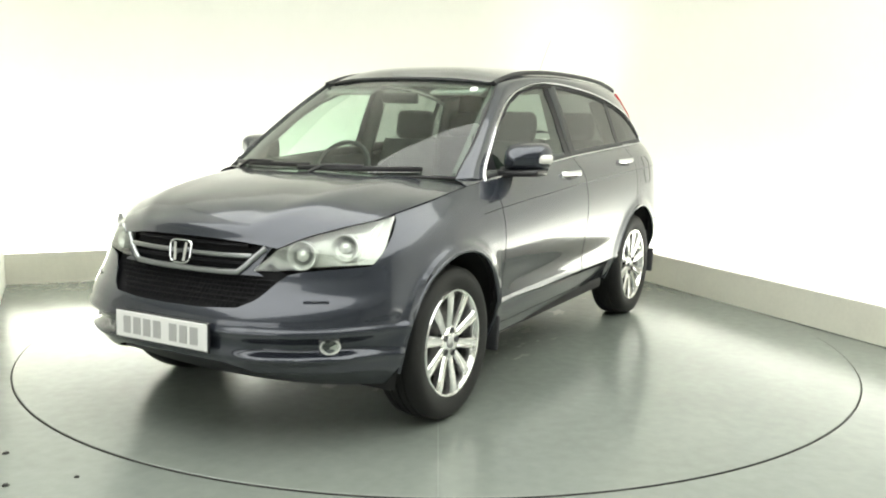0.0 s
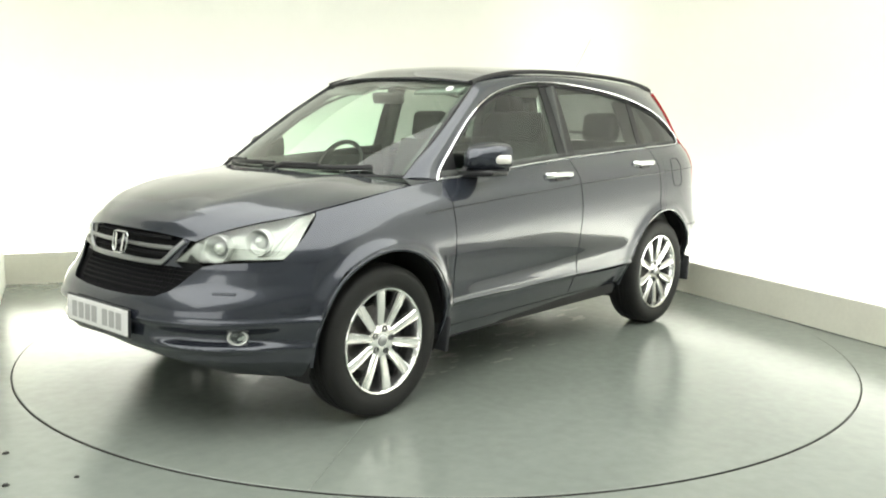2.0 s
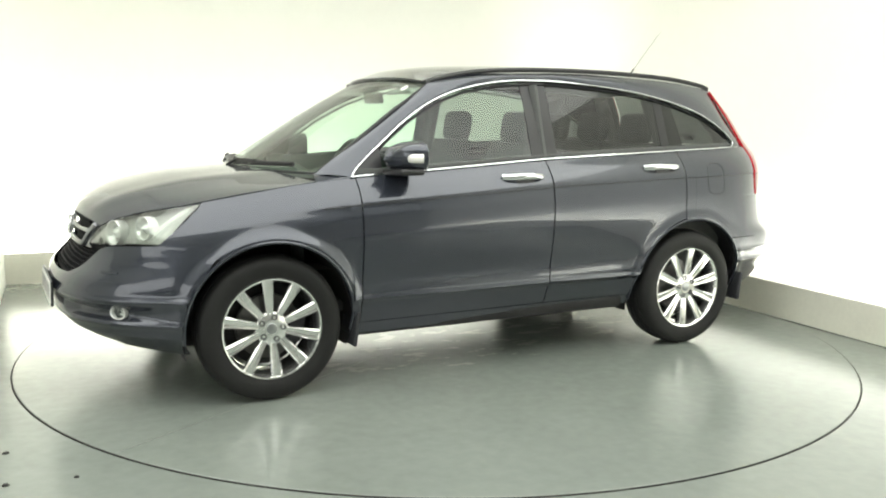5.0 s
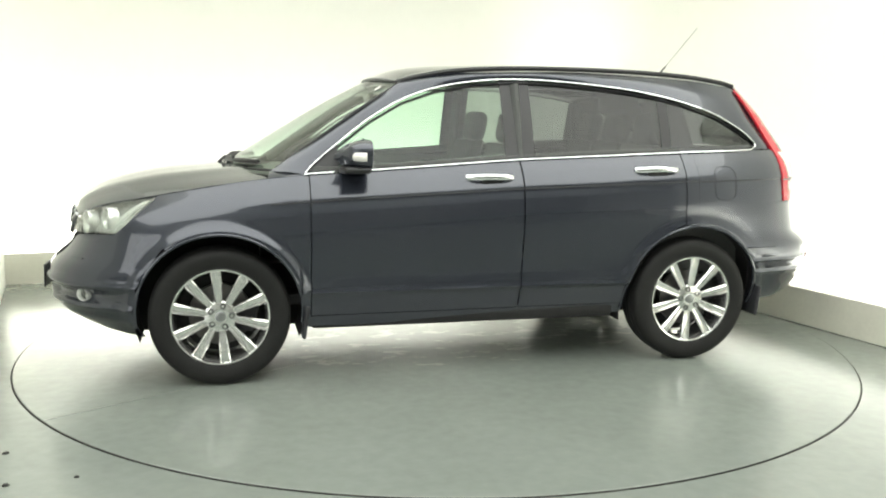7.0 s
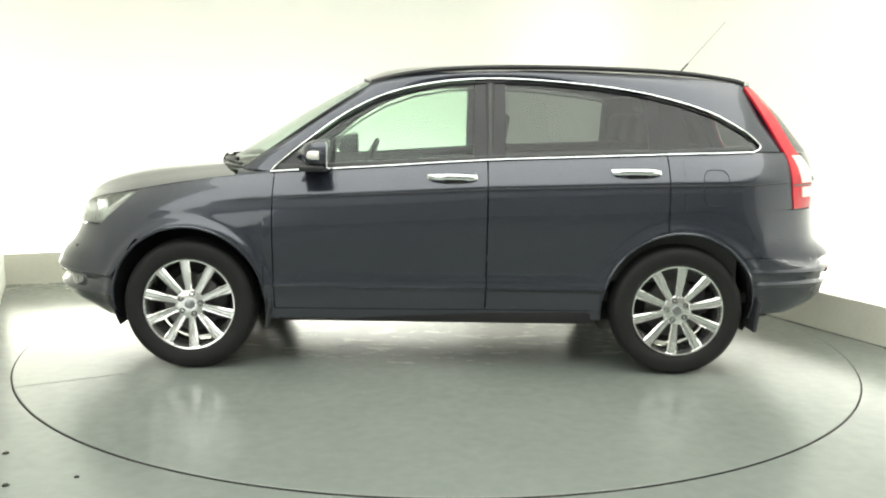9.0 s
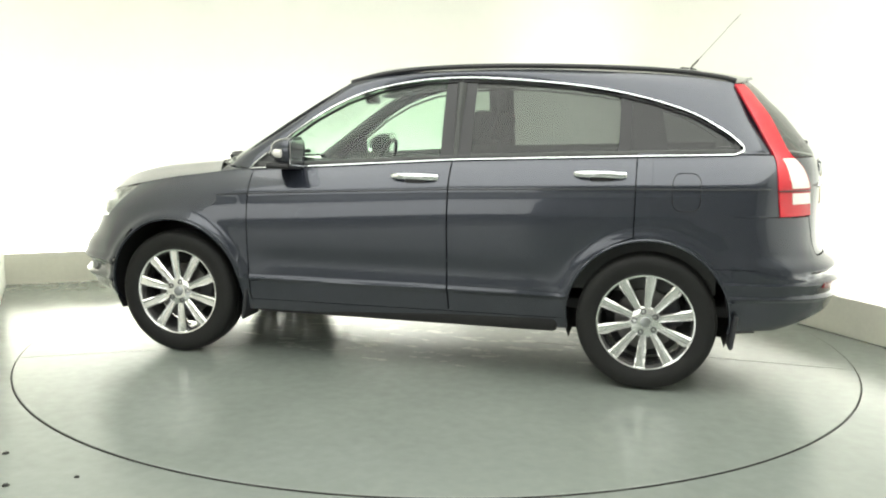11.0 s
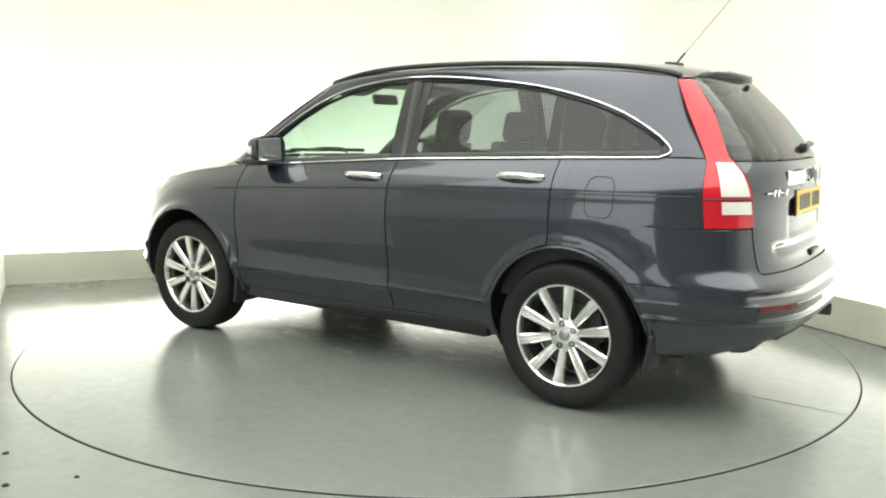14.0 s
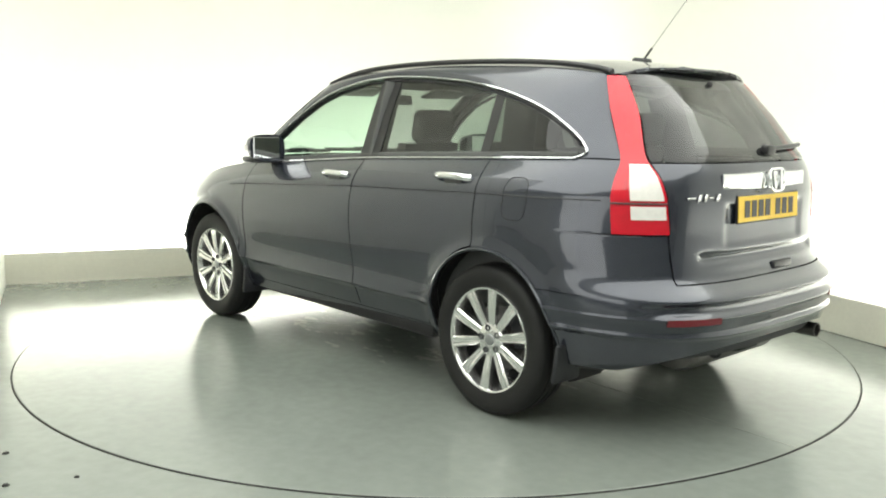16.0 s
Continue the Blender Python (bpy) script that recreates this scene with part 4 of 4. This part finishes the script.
        p = screen(0.0, lerp(v0, v1, 0.15))
        tube(bm, [p + Vector((0.02, 0, 0.012)), pts[3] + Vector((0.006, 0, 0.014)), pts[7] + Vector((0.004, 0, 0.012))], 0.009, 8)
        part("wiper_arm", bm, "trim", blade, "black wiper arm")
    # black band round it
    bm = bmesh.new()
    loop = [screen(0.0, k / 30) for k in range(31)] + [screen(k / 20, 1.0) for k in range(1, 21)] + [screen(1.0, 1 - k / 30) for k in range(1, 31)] + [screen(1 - k / 20, 0) for k in range(1, 20)]
    tube(bm, [(p.x + 0.003, p.y, p.z + 0.004) for p in loop], 0.007, 8, closed=True)
    part("windscreen_seal", bm, "trim", car, "black windscreen seal")
    bm = bmesh.new()
    p = screen(0.90, 0.915)
    lathe(bm, [(0.001, 0.002), (0.023, 0.002), (0.023, -0.001), (0.001, -0.001)], 24, plane_at((p.x + 0.006, p.y, p.z + 0.006), (0.55, 0.1, 0.8)) @ Matrix.Rotation(radians(90), 4, "X"))
    part("sticker", bm, "plate_w", car, "round white sticker on the windscreen")


def build_roof(car):
    C = blend([(0.438, 0, 1.586), (0.25, 0, 1.646), (-0.1, 0, 1.671), (-0.6, 0, 1.682), (-1.1, 0, 1.668), (-1.5, 0, 1.649), (-1.82, 0, 1.604)])
    E = blend([(0.348, 0.570, 1.552), (0.15, 0.578, 1.586), (-0.15, 0.588, 1.605), (-0.6, 0.590, 1.617), (-1.05, 0.580, 1.610), (-1.42, 0.562, 1.592), (-1.70, 0.540, 1.560)])

    def top(u, v):
        w = 2 * v - 1
        a = abs(w)
        c, e = C(u), E(u)
        return Vector((lerp(c.x, e.x, a ** 2.4), e.y * w, lerp(c.z, e.z, a ** 3)))
    skin("roof", top, 60, 40, "paint", car, thick=0.01, label="dark blue-grey metallic roof", inward=(-0.6, 0, 0.9))
    skin("headlining", lambda u, v: top(0.03 + 0.94 * u, 0.03 + 0.94 * v) - Vector((0, 0, 0.05)), 20, 12, "headlining", car, thick=0.01, label="pale grey headlining", inward=(-0.6, 0, 0.9))
    bm = bmesh.new()
    box(bm, 0.10, 0.045, 0.035, pose(-1.475, 0.0, 1.650, 0, -6, 0), 0.014, 3)
    base = part("antenna", bm, "trim", car, "black roof antenna")
    bm = bmesh.new()
    tube(bm, [(-1.475, 0, 1.648), (-1.530, 0, 1.712)], 0.0055, 6)
    tube(bm, [(-1.530, 0, 1.712), (-1.745, 0, 1.965)], 0.0013, 6)
    part("antenna_mast", bm, "trim", base, "thin black antenna mast")


def build_rear(car):
    # tail gate, lower painted part
    def gate(u, v):
        z = lerp(0.708, 1.192, v)
        e = th_of_y(0.610 if z < 0.905 else lamp_inner(z) - 0.005, z, True)
        q = wrap(lerp(-e, e, u), z, True)
        # number plate hollow
        win = min(1, max(0, (0.34 - abs(q.y)) / 0.03))
        q.x += 0.010 * win * min(1, max(0, (z - 0.83) / 0.03)) * min(1, max(0, (1.03 - z) / 0.02))
        q.x += 0.016 * math.exp(-((z - 0.80) / 0.02) ** 2) * min(1, max(0, (0.5 - abs(q.y)) / 0.05))
        return q
    g = skin("tailgate", gate, 60, 50, "paint", car, thick=0.008, label="dark blue-grey metallic tailgate", inward=(-1.2, 0, 0.9))

    def window(u, v):
        z = lerp(1.198, 1.588 - 0.03 * abs(2 * u - 1) ** 3, v)
        e = th_of_y(lamp_inner(z) - 0.006, z, True)
        return wrap(lerp(-e, e, u), z, True)
    skin("rear_window", window, 40, 18, "privacy", car, thick=0, label="dark privacy glass of the tailgate", inward=(-1.2, 0, 1.2))
    # spoiler lip over the window
    def lip(u, v):
        w = 2 * u - 1
        z = 1.590 - 0.03 * abs(w) ** 3
        e = th_of_y(0.48, z, True)
        a = wrap(lerp(-e, e, u), z, True)
        b = Vector((lerp(-1.82, -1.70, abs(w) ** 2.4), 0.540 * w, lerp(1.604, 1.562, abs(w) ** 3)))
        p = a.lerp(b, v)
        p.x -= 0.012 * math.sin(math.pi * v)
        p.z += 0.004 * math.sin(math.pi * v)
        return p
    skin("spoiler", lip, 40, 6, "paint", car, thick=0.008, inward=(-1.2, 0, 1.2))
    # chrome garnish, badge, plate, lettering, wiper, handle
    bm = bmesh.new()
    rows = []
    for y in np.linspace(-0.35, 0.35, 29):
        q = wrap(math.copysign(th_of_y(abs(float(y)), 1.10, True), y), 1.10, True)
        h = 0.036 - 0.010 * abs(y) / 0.35
        d = math.sqrt(max(0.02, (0.352 - abs(y)) / 0.352))
        rows.append([(q.x - 0.002, y, 1.118 - h - 0.006), (q.x - 0.022 * d, y, 1.118 - h), (q.x - 0.026 * d, y, 1.118), (q.x - 0.016 * d, y, 1.118 + h), (q.x + 0.004, y, 1.118 + h + 0.004), (q.x - 0.002, y, 1.118 - h - 0.006)])
    vs = sheet(bm, rows)
    bm.faces.new(vs[0][:5])
    bm.faces.new(vs[-1][:5])
    bmesh.ops.remove_doubles(bm, verts=bm.verts, dist=1e-6)
    part("rear_garnish", bm, "chrome", g, "chrome bar above the number plate", sharp=30)
    emblem(g, plane_at((-2.206, 0, 1.118), (-1, 0, 0.12)), 0.098)
    number_plate(car, plane_at((-2.180, 0, 0.997), (-1, 0, 0.05)), "plate_y", "ink", "yellow rear number plate", "rear_number_plate")
    # model lettering: plain slanted bars
    bm = bmesh.new()
    for x, w, h in ((-0.068, 0.038, 0.010), (-0.030, 0.010, 0.040), (0.000, 0.010, 0.040), (0.026, 0.018, 0.009), (0.062, 0.010, 0.040)):
        m = Matrix.Translation((x, 0, 0.002))
        m[0][1] = 0.3
        box(bm, w, h, 0.006, m, 0.003, 2)
    q = wrap(th_of_y(0.505, 1.055, True), 1.055, True)
    q2 = wrap(th_of_y(0.405, 1.055, True), 1.055, True)
    t = (q2 - q).normalized()
    lt = part("lettering", bm, "alloy", g, "chrome model lettering")
    lt.matrix_basis = plane_at((q + q2) / 2 + Vector((-0.006, 0.002, 0)), Vector((-1, 0.0, 0)) - t * t.dot(Vector((-1, 0, 0)))) @ Matrix.Diagonal((1.10, 0.78, 1, 1))
    bm = bmesh.new()
    arm = []
    for k in range(9):
        y = lerp(-0.06, -0.46, k / 8)
        z = 1.250 + 0.012 * k / 8
        q = wrap(-th_of_y(abs(y), z, True), z, True)
        arm.append((q.x - 0.022, y, z))
    tube(bm, arm, 0.011, 8)
    rw = part("rear_wiper", bm, "trim", car, "black rear wiper", sharp=50)
    bm = bmesh.new()
    q = wrap(-th_of_y(0.07, 1.245, True), 1.245, True)
    box(bm, 0.04, 0.08, 0.045, Matrix.Translation((q.x - 0.014, -0.06, 1.245)), 0.012, 3)
    part("wiper_pivot", bm, "trim", rw)
    bm = bmesh.new()
    q = wrap(-th_of_y(0.06, 0.735, True), 0.735, True)
    box(bm, 0.02, 0.16, 0.035, Matrix.Translation((q.x - 0.004, -0.12, 0.735)), 0.008, 2)
    part("tailgate_handle", bm, "trim", g, "dark tailgate handle recess")

    bm = bmesh.new()
    q = wrap(0, 1.535, True)
    box(bm, 0.022, 0.030, 0.026, Matrix.Translation((q.x - 0.010, 0, 1.535)), 0.008, 3)
    part("washer_nozzle", bm, "trim", g, "small black washer nozzle")
    # rear bumper
    def bumper(u, v):
        p = 2 * u - 1
        a = abs(p)
        top = lerp(0.703, 0.648, min(1, max(0, (a - 0.55) / 0.3)))
        low = lerp(0.455, 0.325, min(1, a * 1.35) ** 2)
        z = lerp(low, top, v)
        edge = -AXLE - math.sqrt(max(0, ARCH ** 2 - (z - AZ) ** 2))
        th = a * th_of_x(edge, z, True)
        q = wrap(math.copysign(th, p), z, True)
        d = 0.012 * math.exp(-((z - 0.500) / 0.012) ** 2) + 0.006 * math.exp(-((z - 0.572) / 0.008) ** 2) - 0.022 * math.exp(-((z - 0.612) / 0.024) ** 4) * min(1, max(0, (0.78 - abs(q.y)) / 0.1))
        n = Vector((q.x + 1.3, q.y * 0.8, 0)).normalized()
        return q + n * d
    skin("rear_bumper", bumper, 100, 70, "paint", car, thick=0.006, label="dark blue-grey rear bumper", inward=(-1.2, 0, 0.5))
    def valance(u, v):
        y = lerp(-0.62, 0.62, u)
        z = lerp(0.395, 0.47, v)
        q = wrap(math.copysign(th_of_y(abs(y), z, True), y), z, True)
        return (q.x + 0.035, q.y, z)
    skin("rear_valance", valance, 30, 6, "plastic", car, thick=0.02, label="dark plastic rear valance", inward=(-1.2, 0, 0.5))
    bm = bmesh.new()
    lathe(bm, [(0.030, 0.0), (0.034, 0.0), (0.034, 0.22), (0.030, 0.22), (0.028, 0.05)], 24, pose(-2.25, -0.43, 0.385) @ Matrix.Rotation(radians(-90), 4, "Z"), closed=True)
    part("exhaust_tip", bm, "steel", car, "steel exhaust tip", sharp=30)

    bm = bmesh.new()
    tube(bm, [(-2.14 + 0.028 * math.cos(TAU * k / 16), 0.30, 0.385 + 0.028 * math.sin(TAU * k / 16)) for k in range(16)], 0.008, 8, closed=True, up=(0, 1, 0))
    part("towing_eye", bm, "plastic", car, "dark towing eye below the bumper")
    for y, w, h in ((0.12, 0.16, 0.07), (-0.08, 0.10, 0.05), (-0.26, 0.14, 0.06)):
        bm = bmesh.new()
        box(bm, 0.10, w, h, pose(-2.15, y, 0.435 - h / 2, 0, 12, 0), 0.012, 2)
        part("rear_bracket", bm, "liner", car, "dark bracket below the bumper")
    bm = bmesh.new()
    lathe(bm, [(0.001, -0.36), (0.09, -0.35), (0.105, -0.32), (0.105, 0.32), (0.09, 0.35), (0.001, 0.36)], 28, pose(-1.95, 0.0, 0.345) @ Matrix.Diagonal((1.25, 1, 0.8, 1)))
    part("silencer", bm, "steel", car, "dull steel silencer under the boot", sharp=30)

    for s in (1, -1):
        def lens(u, v, z0=0.908, z1=1.556, a=0.0, b=1.0, out=0.006):
            z = lerp(z0, z1, v)
            f0, f1 = th_of_x(lamp_front(z), z, True), th_of_y(lamp_inner(z), z, True)
            th = lerp(f0, f1, lerp(a, b, u))
            q = wrap(th, z, True, -out)
            return Vector((q.x, s * q.y, z))
        lamp = skin("tail_lamp", lens, 14, 60, "red", car, thick=0.012, label="tall red tail lamp with clear sections", inward=(-1.2, 0, 1.0))
        skin("reversing_lens", lambda u, v: lens(u, v, 1.045, 1.190, lerp(0.34, 0.30, v), 0.94, 0.0095), 8, 10, "clear_lens", lamp, thick=0.006, label="clear lens section", inward=(-1.2, 0, 1.0))
        skin("indicator_lens", lambda u, v: lens(u, v, 0.968, 1.022, 0.34, 0.96, 0.0095), 8, 5, "clear_lens", lamp, thick=0.006, label="clear lens section", inward=(-1.2, 0, 1.0))
        skin("lamp_backing", lambda u, v: lens(u, v, 0.915, 1.55, 0.0, 1.0, -0.022), 8, 20, "trim", lamp, thick=0.006, inward=(-1.2, 0, 1.0))
        bm = bmesh.new()
        tube(bm, [lens(k / 10, 0.0, 1.033, 1.04, 0, 1, 0.0075) for k in range(11)], 0.004, 6)
        part("lens_seam", bm, "trim", lamp)
        def refl(u, v):
            y = lerp(0.48, 0.70, u)
            z = lerp(0.552, 0.578, v)
            q = wrap(th_of_y(y, z, True), z, True, -0.009)
            return Vector((q.x, s * q.y, z))
        skin("bumper_reflector", refl, 8, 3, "dark_red", car, thick=0.008, label="red reflector in the bumper", inward=(-1.2, 0, 0.5))


def build_inside(car):
    cabin = new("cabin")
    cabin.parent = car
    bm = bmesh.new()
    box(bm, 3.0, 1.42, 0.06, Matrix.Translation((-0.45, 0, 0.40)), 0.02, 2)
    part("cabin_floor", bm, "cloth", cabin)
    bm = bmesh.new()
    rows = []
    for k in range(13):
        y = lerp(-0.72, 0.72, k / 12)
        h = 0.03 * math.exp(-((y + 0.37) / 0.16) ** 2)
        rows.append([(1.10, y, 0.60), (1.12, y, 1.03), (0.95, y, 1.055 + h * 0.5), (0.78, y, 1.045 + h), (0.70, y, 0.98 + h), (0.68, y, 0.80), (0.80, y, 0.60), (1.10, y, 0.60)])
    vs = sheet(bm, rows)
    bmesh.ops.remove_doubles(bm, verts=bm.verts, dist=1e-5)
    part("dashboard", bm, "inner", cabin, "dark grey dashboard", sharp=60)
    m = pose(0.47, -0.37, 1.035, 0, 0, 0) @ Matrix.Rotation(radians(-24), 4, "Y") @ Matrix.Rotation(radians(90), 4, "Z")
    bm = bmesh.new()
    tube(bm, [m @ Vector((0.19 * math.cos(TAU * k / 36), 0, 0.19 * math.sin(TAU * k / 36))) for k in range(36)], 0.015, 10, closed=True, up=m.to_3x3() @ Vector((0, 1, 0)))
    sw = part("steering_wheel", bm, "trim", cabin, "black steering wheel")
    bm = bmesh.new()
    box(bm, 0.16, 0.06, 0.12, m, 0.025, 3)
    part("wheel_boss", bm, "trim", sw)
    for a in (0, 180, 270):
        bm = bmesh.new()
        tube(bm, [m @ Vector((0.05 * math.cos(radians(a)), 0, 0.05 * math.sin(radians(a)))), m @ Vector((0.185 * math.cos(radians(a)), 0, 0.185 * math.sin(radians(a))))], 0.015, 8)
        part("wheel_spoke", bm, "trim", sw)
    bm = bmesh.new()
    tube(bm, [m @ Vector((0, -0.02, 0)), (0.78, -0.37, 0.96)], 0.04, 10)
    part("steering_column", bm, "trim", sw)
    for y in (0.37, -0.37):
        build_seat(cabin, 0.05, y)
    for y in (0.44, 0.0, -0.44):
        build_seat(cabin, -0.80, y)
    bm = bmesh.new()
    box(bm, 0.03, 0.24, 0.065, pose(0.42, 0, 1.47, 0, 15, 0), 0.014, 3)
    part("rear_view_mirror", bm, "trim", cabin, "black rear-view mirror")
    for y in (0.36, -0.36):
        bm = bmesh.new()
        box(bm, 0.14, 0.32, 0.02, pose(0.36, y, 1.515, 0, 18, 0), 0.008, 2)
        part("sun_visor", bm, "headlining", cabin, "pale folded sun visor")
    # parcel cover and load floor
    bm = bmesh.new()
    box(bm, 0.75, 1.30, 0.03, Matrix.Translation((-1.62, 0, 1.02)), 0.01, 2)
    part("load_cover", bm, "cloth", cabin, "dark load cover")
    for s in (1, -1):
        # inner pillars
        bm = bmesh.new()
        tube(bm, [(-0.28, s * 0.80, 0.60), (-0.29, s * 0.735, 1.10), (-0.29, s * 0.60, 1.54)], 0.055, 10, flat=0.5, up=(0, 1, 0))
        part("inner_pillar", bm, "inner", cabin, "grey inner pillar")
        bm = bmesh.new()
        tube(bm, [(-1.30, s * 0.70, 1.0), (-1.28, s * 0.67, 1.20), (-1.22, s * 0.57, 1.50)], 0.040, 12, flat=2.6, up=(0, 1, 0))
        part("inner_pillar", bm, "inner", cabin, "grey inner pillar")
        bm = bmesh.new()
        tube(bm, [(0.985, s * 0.685, 1.08), (0.775, s * 0.652, 1.235), (0.55, s * 0.606, 1.39), (0.31, s * 0.555, 1.53)], 0.028, 10)
        part("inner_pillar", bm, "inner", cabin, "grey inner pillar")
        bm = bmesh.new()
        tube(bm, [(-1.62, s * 0.47, 1.51), (-1.78, s * 0.55, 1.30), (-1.86, s * 0.57, 1.15)], 0.045, 10)
        part("inner_pillar", bm, "inner", cabin, "grey inner pillar")
        bm = bmesh.new()
        box(bm, 2.5, 0.05, 0.62, Matrix.Translation((-0.40, s * 0.745, 0.80)), 0.02, 2)
        part("inner_door_panel", bm, "inner", cabin, "grey inner door panel")
    # underside
    bm = bmesh.new()
    box(bm, 3.5, 1.05, 0.10, Matrix.Translation((0.05, 0, 0.27)), 0.03, 2)
    under = part("underbody", bm, "liner", car, "dark underbody")
    bm = bmesh.new()
    box(bm, 1.72, 1.60, 0.09, Matrix.Translation((0.0, 0, 0.30)), 0.03, 2)
    part("floor_pan", bm, "liner", under)
    bm = bmesh.new()
    box(bm, 0.62, 1.02, 0.55, Matrix.Translation((1.62, 0, 0.60)), 0.04, 2)
    part("engine_bay", bm, "liner", under)
    bm = bmesh.new()
    box(bm, 0.62, 1.02, 0.45, Matrix.Translation((-1.75, 0, 0.60)), 0.04, 2)
    part("boot_floor", bm, "liner", under)
    for e in (1, -1):
        bm = bmesh.new()
        tube(bm, [(e * AXLE, -0.72, 0.33), (e * AXLE, 0.72, 0.33)], 0.035, 12)
        part("axle", bm, "plastic", under)


def build_car():
    car = tagged(new("car"), "dark blue-grey metallic family SUV with chrome trim, parked on the turntable", "car")
    wheel = build_wheel(car)
    wheel.matrix_basis = pose(AXLE, 0.770, 0.3535, 0, -13, 0)
    wheel["label"] = "ten-spoke polished alloy wheel with a black tyre"
    copy_thing(wheel, pose(-AXLE, 0.770, 0.3535, 0, 13, 0))
    copy_thing(wheel, pose(AXLE, -0.770, 0.3535, 0, 0, 180))
    copy_thing(wheel, pose(-AXLE, -0.770, 0.3535, 0, 0, 180))
    for s in (1, -1):
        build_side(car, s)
        build_mirror(car, s)
    build_front(car)
    build_roof(car)
    build_rear(car)
    build_inside(car)
    return car


build_studio()
turntable = build_turntable()
build_marks()
car = build_car()


def motions():
    rows, disc = [], []
    for t, a in TURN:
        c, s = math.cos(radians(a)), math.sin(radians(a))
        ox, oy = CAR_OFFSET
        rows.append((t, pose(c * ox - s * oy, s * ox + c * oy, 0.0, 0, 0, a)))
        disc.append((t, pose(0, 0, 0, 0, 0, a)))
    walk(car, rows)
    walk(turntable, disc)


motions()
